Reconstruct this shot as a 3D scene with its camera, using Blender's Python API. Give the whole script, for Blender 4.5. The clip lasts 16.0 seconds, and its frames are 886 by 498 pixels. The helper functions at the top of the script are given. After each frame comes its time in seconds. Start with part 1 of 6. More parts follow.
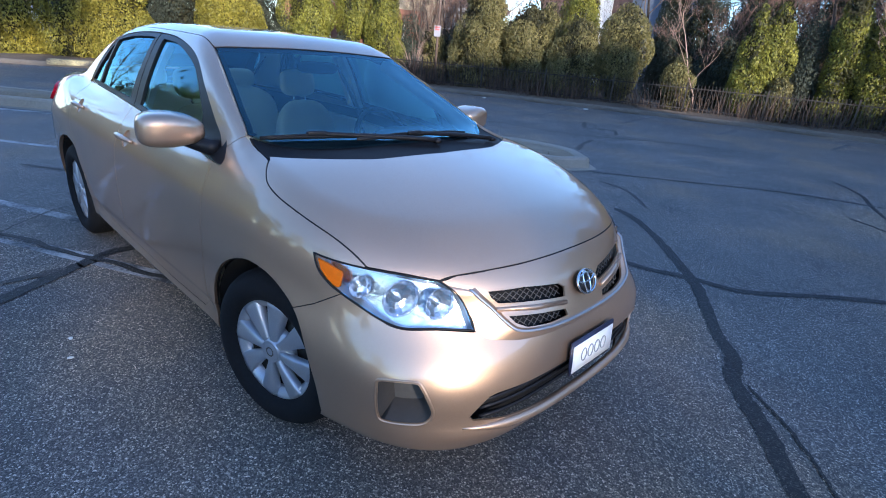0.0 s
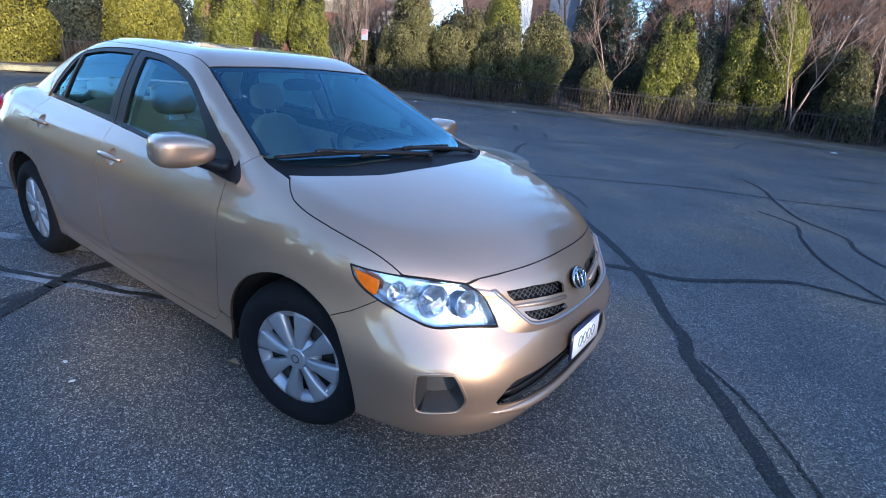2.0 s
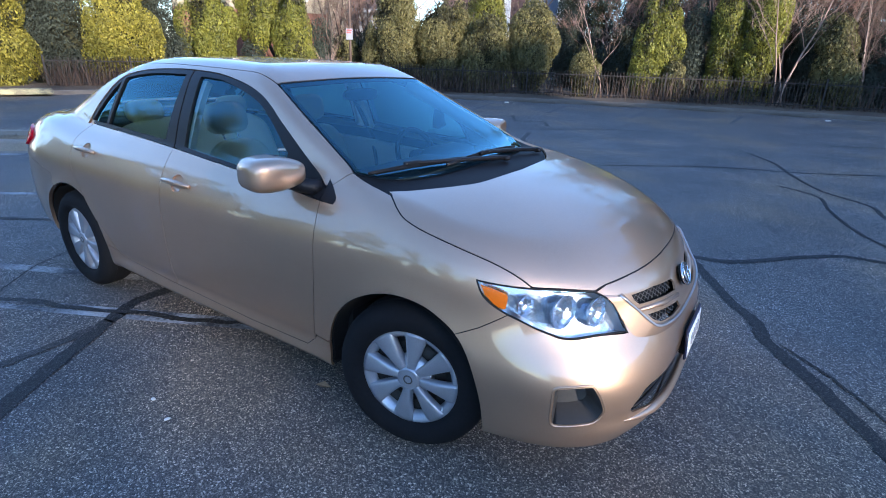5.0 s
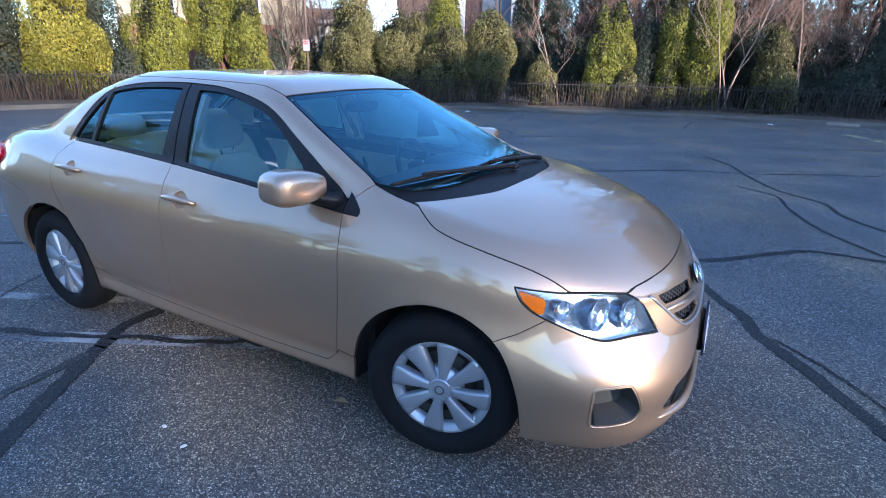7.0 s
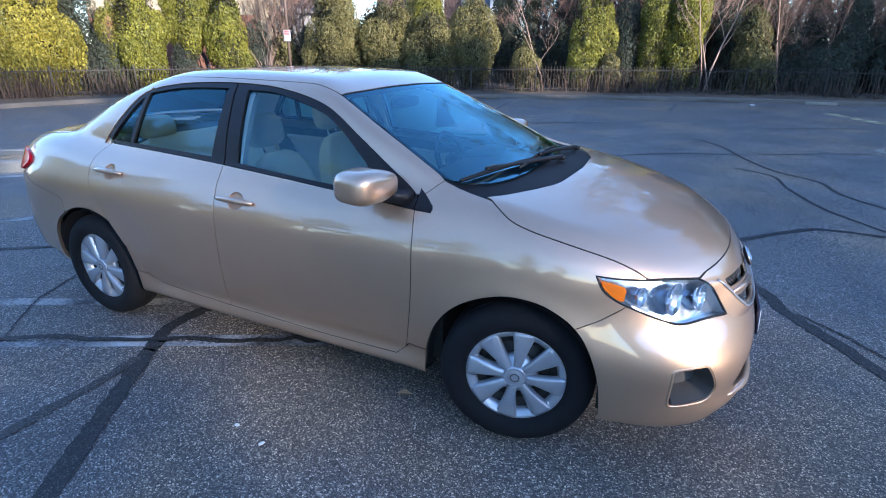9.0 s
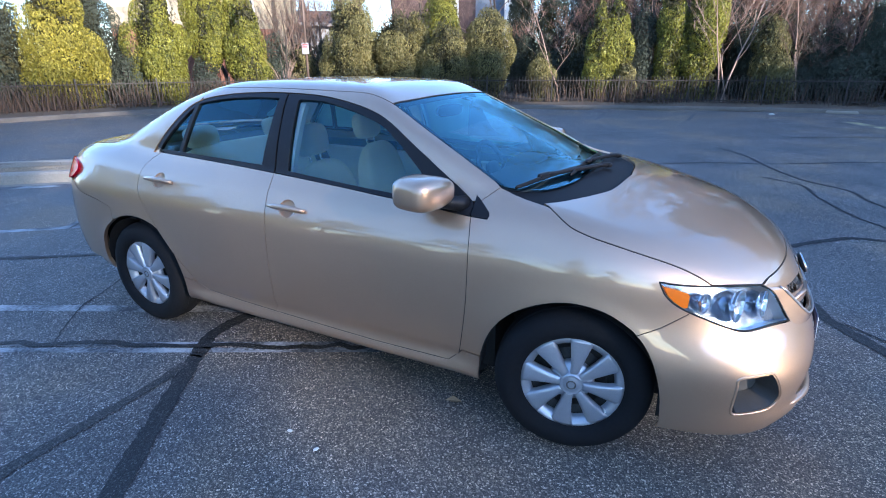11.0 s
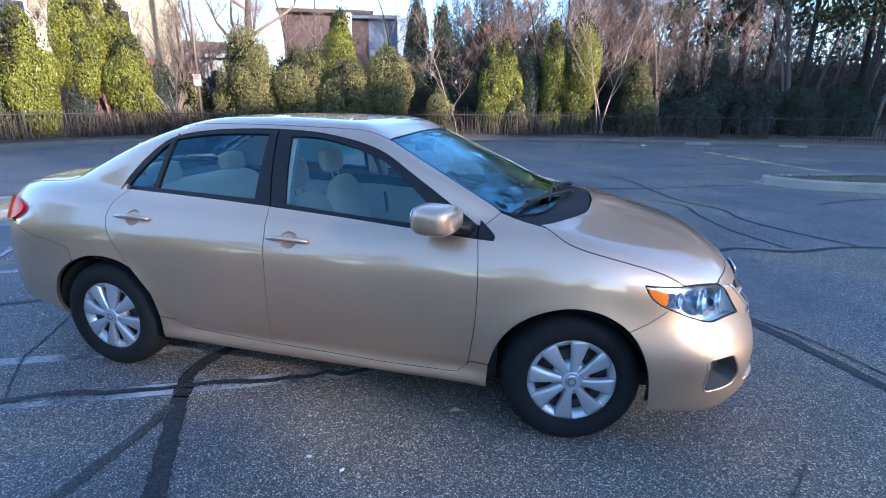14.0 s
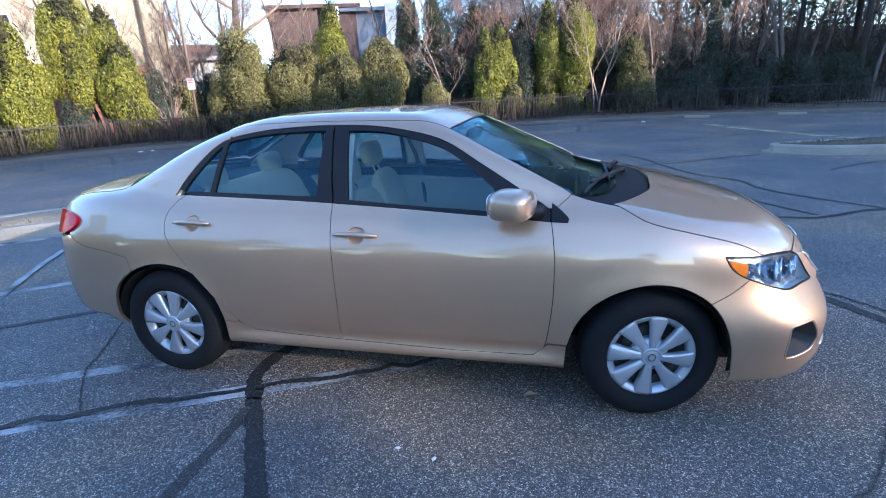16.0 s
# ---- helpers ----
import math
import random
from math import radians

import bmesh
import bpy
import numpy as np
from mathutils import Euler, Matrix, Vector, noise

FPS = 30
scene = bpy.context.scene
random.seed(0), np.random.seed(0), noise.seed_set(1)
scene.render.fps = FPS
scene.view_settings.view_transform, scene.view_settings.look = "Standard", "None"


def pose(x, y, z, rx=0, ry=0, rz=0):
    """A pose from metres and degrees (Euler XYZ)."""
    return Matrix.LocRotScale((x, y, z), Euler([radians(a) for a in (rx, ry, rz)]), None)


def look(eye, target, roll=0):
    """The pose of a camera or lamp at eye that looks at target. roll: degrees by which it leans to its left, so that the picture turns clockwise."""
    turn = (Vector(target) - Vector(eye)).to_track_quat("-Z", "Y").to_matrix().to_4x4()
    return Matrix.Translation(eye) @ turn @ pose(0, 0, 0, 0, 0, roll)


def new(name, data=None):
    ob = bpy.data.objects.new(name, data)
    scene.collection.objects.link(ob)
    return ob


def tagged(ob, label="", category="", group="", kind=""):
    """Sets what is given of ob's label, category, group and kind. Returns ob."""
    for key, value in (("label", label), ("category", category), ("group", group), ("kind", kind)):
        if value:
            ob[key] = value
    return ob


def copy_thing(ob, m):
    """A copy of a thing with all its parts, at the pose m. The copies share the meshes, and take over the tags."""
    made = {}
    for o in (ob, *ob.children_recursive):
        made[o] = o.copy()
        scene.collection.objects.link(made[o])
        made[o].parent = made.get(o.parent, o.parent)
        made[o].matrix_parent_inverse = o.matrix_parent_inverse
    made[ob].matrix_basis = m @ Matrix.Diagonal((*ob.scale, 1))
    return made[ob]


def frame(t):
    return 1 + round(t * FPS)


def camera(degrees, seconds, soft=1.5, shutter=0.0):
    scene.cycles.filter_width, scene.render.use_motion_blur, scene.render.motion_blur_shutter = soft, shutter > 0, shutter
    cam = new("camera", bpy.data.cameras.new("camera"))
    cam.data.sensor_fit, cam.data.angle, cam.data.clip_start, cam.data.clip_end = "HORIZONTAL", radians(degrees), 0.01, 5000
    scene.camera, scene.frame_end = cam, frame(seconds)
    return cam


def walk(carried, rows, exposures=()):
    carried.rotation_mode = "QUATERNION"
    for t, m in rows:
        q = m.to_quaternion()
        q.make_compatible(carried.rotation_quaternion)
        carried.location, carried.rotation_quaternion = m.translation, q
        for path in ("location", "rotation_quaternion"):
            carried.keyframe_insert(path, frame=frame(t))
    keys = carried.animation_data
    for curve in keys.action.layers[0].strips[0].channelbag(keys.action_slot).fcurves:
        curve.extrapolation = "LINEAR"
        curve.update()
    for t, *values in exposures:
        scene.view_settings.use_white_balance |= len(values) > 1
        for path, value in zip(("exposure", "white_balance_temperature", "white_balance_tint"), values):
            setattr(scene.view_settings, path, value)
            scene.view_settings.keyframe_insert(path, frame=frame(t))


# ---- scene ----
cam = camera(81.0, 16.0, 1.0)
PATH = [
    (0, (2.891, -1.642, 1.432), (1.630, -0.264, 0.717), 5.2),
    (0.5, (2.894, -1.754, 1.449), (1.704, -0.303, 0.757), 4.4),
    (1, (2.887, -1.852, 1.475), (1.768, -0.338, 0.799), 6.0),
    (1.5, (2.850, -1.915, 1.480), (1.773, -0.370, 0.806), 6.2),
    (2, (2.758, -1.995, 1.494), (1.705, -0.438, 0.808), 5.7),
    (2.5, (2.651, -2.053, 1.493), (1.618, -0.490, 0.793), 5.8),
    (3, (2.574, -2.093, 1.513), (1.583, -0.512, 0.793), 4.8),
    (3.5, (2.504, -2.149, 1.520), (1.535, -0.554, 0.801), 3.2),
    (4, (2.457, -2.160, 1.512), (1.464, -0.577, 0.800), 3.7),
    (4.2, (2.432, -2.161, 1.510), (1.424, -0.587, 0.799), 3.2),
    (6.3, (2.188, -2.291, 1.506), (1.233, -0.676, 0.812), -0.8),
    (6.5, (2.164, -2.304, 1.506), (1.240, -0.667, 0.822), -0.2),
    (7, (2.115, -2.334, 1.503), (1.229, -0.670, 0.834), 1.4),
    (7.5, (2.057, -2.368, 1.505), (1.207, -0.687, 0.831), 2.2),
    (8, (1.985, -2.410, 1.519), (1.187, -0.713, 0.824), 2.4),
    (8.5, (1.902, -2.474, 1.532), (1.121, -0.777, 0.818), 1.0),
    (9, (1.817, -2.536, 1.537), (1.003, -0.852, 0.826), 0.2),
    (9.5, (1.751, -2.575, 1.541), (0.901, -0.906, 0.839), 0.4),
    (9.7, (1.741, -2.577, 1.545), (0.864, -0.921, 0.846), 0.1),
    (11.8, (1.560, -2.678, 1.516), (0.766, -0.956, 0.879), -1.6),
    (12, (1.528, -2.689, 1.521), (0.776, -0.946, 0.891), -2.0),
    (12.5, (1.488, -2.732, 1.538), (0.823, -0.943, 0.941), -1.6),
    (13, (1.437, -2.820, 1.554), (0.853, -0.992, 0.989), -1.0),
    (13.5, (1.360, -2.918, 1.559), (0.844, -1.067, 1.004), -0.3),
    (14, (1.286, -3.013, 1.557), (0.786, -1.160, 0.997), 0.6),
    (14.5, (1.238, -3.055, 1.555), (0.713, -1.213, 0.982), -0.0),
    (15, (1.157, -3.073, 1.545), (0.598, -1.248, 0.947), -0.0),
    (15.5, (1.047, -3.092, 1.543), (0.499, -1.266, 0.940), -1.4),
    (16, (0.948, -3.109, 1.556), (0.461, -1.264, 0.958), -3.0),
]
walk(cam, [(t, look(eye, target, roll)) for t, eye, target, roll in PATH], ((0.0, 1.90, 6260.0, 16.0), (8.0, 2.24, 6220.0, 16.0), (16.0, 2.46, 6200.0, 16.0)))

# ---- daylight: a low evening sun behind the camera, blue sky ----
SUN = Vector((.93, -.345, .265)).normalized()
world = bpy.data.worlds.new("world")
scene.world, world.use_nodes = world, True
sky = world.node_tree.nodes.new("ShaderNodeTexSky")
sky.sky_type, sky.sun_disc = "NISHITA", False
sky.sun_elevation, sky.sun_rotation = math.asin(SUN.z), math.atan2(SUN.x, SUN.y)
sky.air_density, sky.dust_density, sky.ozone_density = 1.0, .45, 4.4
back = world.node_tree.nodes["Background"]
world.node_tree.links.new(sky.outputs[0], back.inputs[0])
back.inputs[1].default_value = 0.15
sun = new("sun", bpy.data.lights.new("sun", "SUN"))
sun.data.energy, sun.data.angle, sun.data.color = 2.8, radians(0.6), (1.0, .935, .83)
sun.matrix_world = look(SUN * 80, (0, 0, 0))

# ---- materials ----
def nodes_of(name):
    m = bpy.data.materials.new(name)
    m.use_nodes = True
    return m, m.node_tree.nodes, m.node_tree.links, m.node_tree.nodes["Principled BSDF"]


def node(ns, kind, **values):
    n = ns.new("ShaderNode" + kind)
    for k, v in values.items():
        n.inputs[k].default_value = v
    return n


def ramp(ns, stops):
    r = ns.new("ShaderNodeValToRGB")
    while len(r.color_ramp.elements) < len(stops):
        r.color_ramp.elements.new(.5)
    for e, (at, c) in zip(r.color_ramp.elements, stops):
        e.position, e.color = at, (*c, 1) if len(c) == 3 else c
    return r


def shade(c, f):
    return tuple(min(1, v * f) for v in c)


def stuff(name, colour, rough=.6, metal=0.0, vary=.25, scale=6.0, fine=60.0, bump=.2, depth=.003, coat=0.0, space="Object"):
    """A surface whose colour wanders at two scales, with fine relief."""
    m, ns, ln, p = nodes_of(name)
    co = ns.new("ShaderNodeTexCoord")
    a, b = node(ns, "TexNoise", Scale=scale, Detail=5.0), node(ns, "TexNoise", Scale=fine, Detail=3.0)
    ln.new(co.outputs[space], a.inputs["Vector"]), ln.new(co.outputs[space], b.inputs["Vector"])
    mix = node(ns, "Mix")
    mix.inputs["Factor"].default_value = .5
    ln.new(a.outputs["Fac"], mix.inputs["A"]), ln.new(b.outputs["Fac"], mix.inputs["B"])
    r = ramp(ns, [(.3, shade(colour, 1 - vary)), (.7, shade(colour, 1 + vary))])
    ln.new(mix.outputs["Result"], r.inputs["Fac"]), ln.new(r.outputs["Color"], p.inputs["Base Color"])
    p.inputs["Roughness"].default_value, p.inputs["Metallic"].default_value, p.inputs["Coat Weight"].default_value = rough, metal, coat
    p.inputs["Coat Roughness"].default_value = .03
    if bump:
        u = node(ns, "Bump", Strength=bump, Distance=depth)
        ln.new(b.outputs["Fac"], u.inputs["Height"]), ln.new(u.outputs["Normal"], p.inputs["Normal"])
    return m


def make_paint():
    m, ns, ln, p = nodes_of("gold metallic paint")
    co = ns.new("ShaderNodeTexCoord")
    flake, dust = node(ns, "TexVoronoi", Scale=900.0), node(ns, "TexNoise", Scale=3.0, Detail=6.0)
    ln.new(co.outputs["Object"], flake.inputs["Vector"]), ln.new(co.outputs["Object"], dust.inputs["Vector"])
    r = ramp(ns, [(.0, (.490, .312, .200)), (1, (.598, .404, .270))])
    ln.new(flake.outputs["Color"], r.inputs["Fac"])
    film, veil = ramp(ns, [(.2, (.95, .95, .95)), (.8, (1.04, 1.03, 1.01))]), ns.new("ShaderNodeMixRGB")
    veil.blend_type, veil.inputs[0].default_value = "MULTIPLY", 1
    ln.new(dust.outputs["Fac"], film.inputs["Fac"]), ln.new(r.outputs["Color"], veil.inputs[1]), ln.new(film.outputs["Color"], veil.inputs[2])
    ln.new(veil.outputs[0], p.inputs["Base Color"])
    p.inputs["Roughness"].default_value, p.inputs["Coat Roughness"].default_value = .42, .010
    p.inputs["Metallic"].default_value, p.inputs["Coat Weight"].default_value, p.inputs["Coat IOR"].default_value = .84, 1.0, 1.80
    return m


def make_asphalt(name="worn asphalt", dark=1.0, warm=1.0, glint=1.0):
    """Aggregate in bitumen: pebbles of many greys, worn patches, stains."""
    m, ns, ln, p = nodes_of(name)
    co = ns.new("ShaderNodeTexCoord")
    stone, grit = node(ns, "TexVoronoi", Scale=175.0), node(ns, "TexNoise", Scale=230.0, Detail=3.0)
    patch, drift = node(ns, "TexNoise", Scale=.9, Detail=7.0, Roughness=.6), node(ns, "TexNoise", Scale=.55, Detail=4.0)
    for n in (stone, grit, patch, drift):
        ln.new(co.outputs["Object"], n.inputs["Vector"])
    bw = ns.new("ShaderNodeSeparateColor")
    ln.new(stone.outputs["Color"], bw.inputs[0])
    pebble = ramp(ns, [(a, (r * f * warm, g * f, b * f / warm)) for a, r, g, b, f in ((.0, .034, .034, .036, dark), (.5, .075, .074, .074, dark), (.78, .135, .132, .128, dark), (.92, .27, .26, .245, dark * glint), (1, .50, .48, .45, dark * glint))])
    ln.new(bw.outputs[0], pebble.inputs["Fac"])
    tone = ramp(ns, [(.3, (.86,) * 3), (.7, (1.34, 1.32, 1.29))])
    ln.new(patch.outputs["Fac"], tone.inputs["Fac"])
    wide = ramp(ns, [(.38, (.80, .86, .92)), (.5, (.95, .96, .98)), (.62, (1.30, 1.13, .93))])
    ln.new(drift.outputs["Fac"], wide.inputs["Fac"])
    gr = ramp(ns, [(.35, (.4,) * 3), (.65, (1.55,) * 3)])
    ln.new(grit.outputs["Fac"], gr.inputs["Fac"])
    last = pebble.outputs["Color"]
    for other in (tone, wide, gr):
        mul = ns.new("ShaderNodeMixRGB")
        mul.blend_type, mul.inputs[0].default_value = "MULTIPLY", 1
        ln.new(last, mul.inputs[1]), ln.new(other.outputs["Color"], mul.inputs[2])
        last = mul.outputs[0]
    ln.new(last, p.inputs["Base Color"])
    p.inputs["Roughness"].default_value = .70
    u = node(ns, "Bump", Strength=.55, Distance=.004)
    ln.new(stone.outputs["Distance"], u.inputs["Height"])
    u.invert = True
    ln.new(u.outputs["Normal"], p.inputs["Normal"])
    return m


def make_line(name, colour, keep):
    """Road paint worn through to the asphalt in flakes."""
    m, ns, ln, p = nodes_of(name)
    co = ns.new("ShaderNodeTexCoord")
    a, b = node(ns, "TexNoise", Scale=48.0, Detail=8.0, Roughness=.8), node(ns, "TexNoise", Scale=3.0, Detail=3.0)
    ln.new(co.outputs["Object"], a.inputs["Vector"]), ln.new(co.outputs["Object"], b.inputs["Vector"])
    add = ns.new("ShaderNodeMath")
    add.operation = "ADD"
    ln.new(a.outputs["Fac"], add.inputs[0]), ln.new(b.outputs["Fac"], add.inputs[1])
    r = ramp(ns, [(keep, (.055, .056, .06)), (keep + .18, colour)])
    half = ns.new("ShaderNodeMath")
    half.operation, half.inputs[1].default_value = "MULTIPLY", .5
    ln.new(add.outputs[0], half.inputs[0]), ln.new(half.outputs[0], r.inputs["Fac"])
    ln.new(r.outputs["Color"], p.inputs["Base Color"])
    p.inputs["Roughness"].default_value = .8
    return m


def make_glass(name, tint, ior=1.8):
    """A tinted pane: it lets light through and mirrors more at a slant, with sky blue put into the mirror colour."""
    m, ns, ln, p = nodes_of(name)
    ns.remove(p)
    clear, gloss, mix, fres = node(ns, "BsdfTransparent", Color=(*tint, 1)), node(ns, "BsdfGlossy", Roughness=.0), ns.new("ShaderNodeMixShader"), node(ns, "Fresnel", IOR=ior)
    # blue of a reflected clear sky, painted into the gloss
    gloss.inputs["Color"].default_value = (.38, .81, 1, 1)
    ln.new(fres.outputs[0], mix.inputs[0]), ln.new(clear.outputs[0], mix.inputs[1]), ln.new(gloss.outputs[0], mix.inputs[2])
    ln.new(mix.outputs[0], ns["Material Output"].inputs["Surface"])
    return m


def make_leaf(name, dark, light, rough=.55):
    m, ns, ln, p = nodes_of(name)
    geo = ns.new("ShaderNodeNewGeometry")
    co = ns.new("ShaderNodeTexCoord")
    patch = node(ns, "TexNoise", Scale=1.6, Detail=2.0)
    ln.new(co.outputs["Object"], patch.inputs["Vector"])
    mix = node(ns, "Mix")
    mix.inputs["Factor"].default_value = .62
    ln.new(geo.outputs["Random Per Island"], mix.inputs["A"]), ln.new(patch.outputs["Fac"], mix.inputs["B"])
    r = ramp(ns, [(.2, dark), (.55, tuple((a + b) / 2 for a, b in zip(dark, light))), (.85, light)])
    ln.new(mix.outputs["Result"], r.inputs["Fac"]), ln.new(r.outputs["Color"], p.inputs["Base Color"])
    p.inputs["Roughness"].default_value = rough
    thin, both = ns.new("ShaderNodeBsdfTranslucent"), ns.new("ShaderNodeMixShader")
    both.inputs[0].default_value = .25
    ln.new(r.outputs["Color"], thin.inputs[0])
    ln.new(p.outputs[0], both.inputs[1]), ln.new(thin.outputs[0], both.inputs[2])
    ln.new(both.outputs[0], ns["Material Output"].inputs["Surface"])
    return m


PAINT = make_paint()
ASPHALT = make_asphalt("worn asphalt", 1.06, 1.085, .95)
WHITE_LINE, YELLOW_LINE = make_line("worn white road paint", (.46, .46, .45), .41), make_line("worn yellow road paint", (.60, .50, .26), .42)
FAINT_LINE = make_line("nearly gone road paint", (.20, .20, .20), .47)
TAR, TAR_OLD = make_asphalt("crack sealing tar", .20, 1.0, .9), make_asphalt("faded crack sealing tar", .42, 1.08, .7)
CONCRETE = stuff("weathered concrete", (.135, .115, .095), .85, vary=.25, scale=2, fine=45, bump=.4)
PALE_CONCRETE = stuff("pale concrete", (.31, .268, .215), .85, vary=.2, scale=2, fine=45, bump=.4)
GLASS = make_glass("tinted window glass", (.88, .95, .90), 1.66)
SCREEN = make_glass("windscreen glass", (.72, .91, .93), 1.84)
LENS = make_glass("clear lamp lens", (.97, .98, .99), 1.2)
TRIM = stuff("satin black trim", (.010, .010, .012), .45, vary=.2, bump=.05)
RUBBER = stuff("tyre rubber", (.0065, .0068, .008), .85, vary=.3, scale=9, fine=70, bump=.25)
RUBBER.node_tree.nodes["Principled BSDF"].inputs["Specular IOR Level"].default_value = .25
SILVER = stuff("silver lacquered plastic", (.38, .40, .43), .30, .55, vary=.08, scale=9, fine=200, bump=.03, coat=.6)
STEEL = stuff("dusty dark steel", (.035, .033, .03), .6, .4, vary=.4)
CHROME = stuff("chrome", (.82, .84, .86), .14, 1.0, vary=.05, bump=0)
MIRROR = stuff("lamp reflector", (.62, .68, .76), .22, .92, vary=.05, scale=20, fine=30, bump=.5, depth=.006)
BLACK = stuff("black plastic", (.010, .010, .011), .55, vary=.25)
TAUPE = stuff("taupe moulded plastic", (.055, .050, .046), .5, vary=.12)
GREY = stuff("grey moulded plastic", (.085, .080, .075), .55, vary=.15)
COWL = stuff("matt black cowl plastic", (.007, .007, .008), .6, vary=.3, fine=120, bump=.2)
COWL.node_tree.nodes["Principled BSDF"].inputs["Specular IOR Level"].default_value = .16
DARK = stuff("unlit inner sheet metal", (.012, .011, .010), .8, vary=.3)
AMBER = stuff("amber lamp plastic", (.82, .175, .003), .4, vary=.12, scale=40, fine=120, bump=.3, coat=0)
RED = stuff("red lamp plastic", (.72, .004, .018), .14, vary=.12, scale=30, fine=120, bump=.2, coat=.0)
RED.node_tree.nodes["Principled BSDF"].inputs["Specular IOR Level"].default_value = .18
IRON = stuff("black painted iron", (.030, .025, .023), .6, vary=.4, fine=40)
for m_ in (TRIM, BLACK, AMBER, IRON):
    m_.node_tree.nodes["Principled BSDF"].inputs["Specular IOR Level"].default_value = .25
CLOTH = stuff("beige seat cloth", (.88, .77, .54), .9, vary=.10, scale=7, fine=300, bump=.3)
FELT = stuff("pale headliner felt", (.74, .70, .62), .95, vary=.08, fine=250)
DASH = stuff("grey dashboard plastic", (.055, .055, .055), .7, vary=.12, fine=250, bump=.3)
BARK = stuff("grey brown bark", (.058, .045, .036), .9, vary=.35, scale=4, fine=35, bump=.7, depth=.02)
BARK_PALE = stuff("pale pinkish bark", (.32, .215, .165), .85, vary=.3, scale=4, fine=35, bump=.5, depth=.01)
TWIG = stuff("dry reddish twigs", (.17, .115, .085), .9, vary=.4, scale=2, fine=30)
STRAW = stuff("dry brown brush stems", (.080, .050, .035), .9, vary=.45, scale=1.2, fine=20)
TWIG_GREY = stuff("grey brown woodland twigs", (.18, .14, .115), .9, vary=.4, scale=2, fine=30)
TWIG_RED = stuff("reddish brown thicket twigs", (.23, .135, .10), .9, vary=.35, scale=2, fine=30)
LITTER = stuff("leaf litter and thin grass", (.105, .075, .050), .95, vary=.5, scale=.8, fine=22, bump=.8, depth=.03)
DIRT = stuff("bare tan earth and leaf crumbs", (.25, .195, .135), .95, vary=.35, scale=3, fine=45, bump=.7, depth=.02)
TURF = stuff("thin winter grass", (.105, .085, .048), .95, vary=.5, scale=2, fine=40, bump=.8, depth=.02)
LEAF_ARB = make_leaf("yellow-green cypress sprays", (.042, .055, .011), (.42, .395, .058))
LEAF_GOLD = make_leaf("yellowing evergreen sprays", (.10, .10, .018), (.56, .47, .070))
LEAF_BUSH = make_leaf("olive privet leaves", (.048, .050, .016), (.34, .29, .105))
# old inner leaves, with the crown's inner shade put into their colour
LEAF_INNER_SHADE = make_leaf("old inner leaves and dead sprays, darkened for shade", (.022, .022, .010), (.075, .070, .028), .9)
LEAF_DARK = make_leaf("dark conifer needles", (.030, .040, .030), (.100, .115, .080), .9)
WOODS = make_leaf("dim winter twigs and dead leaves", (.085, .072, .060), (.25, .195, .155), .9)
LEAF_PINE = make_leaf("pine needles", (.028, .040, .018), (.125, .135, .060))
DARK_BRICK = stuff("dark brown brick", (.095, .060, .055), .9, vary=.2, scale=3, fine=25, bump=.4)
BRICK = stuff("red brown brick", (.23, .10, .065), .9, vary=.25, scale=3, fine=25, bump=.4)
SIDING_CREAM = stuff("cream clapboard", (.36, .30, .205), .8, vary=.08)
SIDING_BLUE = stuff("grey-blue clapboard", (.15, .18, .23), .8, vary=.1)
SIDING_GREY = stuff("dull grey clapboard", (.27, .27, .275), .8, vary=.1)
SIDING_WHITE = stuff("white painted wood", (.72, .71, .68), .7, vary=.06)
SHINGLE = stuff("brown roof shingle", (.10, .072, .060), .9, vary=.3, scale=5, fine=40)
PANE = stuff("dark house window", (.03, .04, .05), .08, vary=.2, bump=0)
PLATE = stuff("white plate card", (.90, .90, .90), .35, vary=.03, bump=0)
NAVY = stuff("dark blue plate frame", (.02, .025, .06), .35, vary=.1)
PRINT = stuff("grey print", (.28, .29, .31), .5, vary=.05, bump=0)
SIGN_WHITE = stuff("white sign sheet", (.28, .28, .30), .4, vary=.05, bump=0)
SIGN_RED = stuff("red sign print", (.50, .10, .10), .5, vary=.1, bump=0)
RUSTY = stuff("weathered brown steel", (.15, .105, .085), .6, .2, vary=.3)
DEBRIS = stuff("dry leaf", (.34, .22, .12), .8, vary=.3)
CHALK = stuff("pale litter scrap", (.70, .68, .62), .8, vary=.1)
ROUGHCAST = stuff("tan building wall", (.33, .27, .21), .9, vary=.15)
# ---- car: the shape of its body, as the sum of a few smooth profiles ----
def spline(xs, ys):
    """A natural cubic through the knots, held flat outside them."""
    xs, ys = np.array(xs, float), np.array(ys, float)
    n, h = len(xs), np.diff(np.array(xs, float))
    a, b = np.eye(n), np.zeros(n)
    for i in range(1, n - 1):
        a[i, i - 1:i + 2] = h[i - 1], 2 * (h[i - 1] + h[i]), h[i]
        b[i] = 6 * ((ys[i + 1] - ys[i]) / h[i] - (ys[i] - ys[i - 1]) / h[i - 1])
    m = np.linalg.solve(a, b)

    def at(x):
        x = np.clip(x, xs[0], xs[-1])
        i = np.clip(np.searchsorted(xs, x) - 1, 0, n - 2)
        d, e = x - xs[i], xs[i + 1] - x
        return (m[i] * e ** 3 + m[i + 1] * d ** 3) / (6 * h[i]) + (ys[i] / h[i] - m[i] * h[i] / 6) * e + (ys[i + 1] / h[i] - m[i + 1] * h[i] / 6) * d
    return at


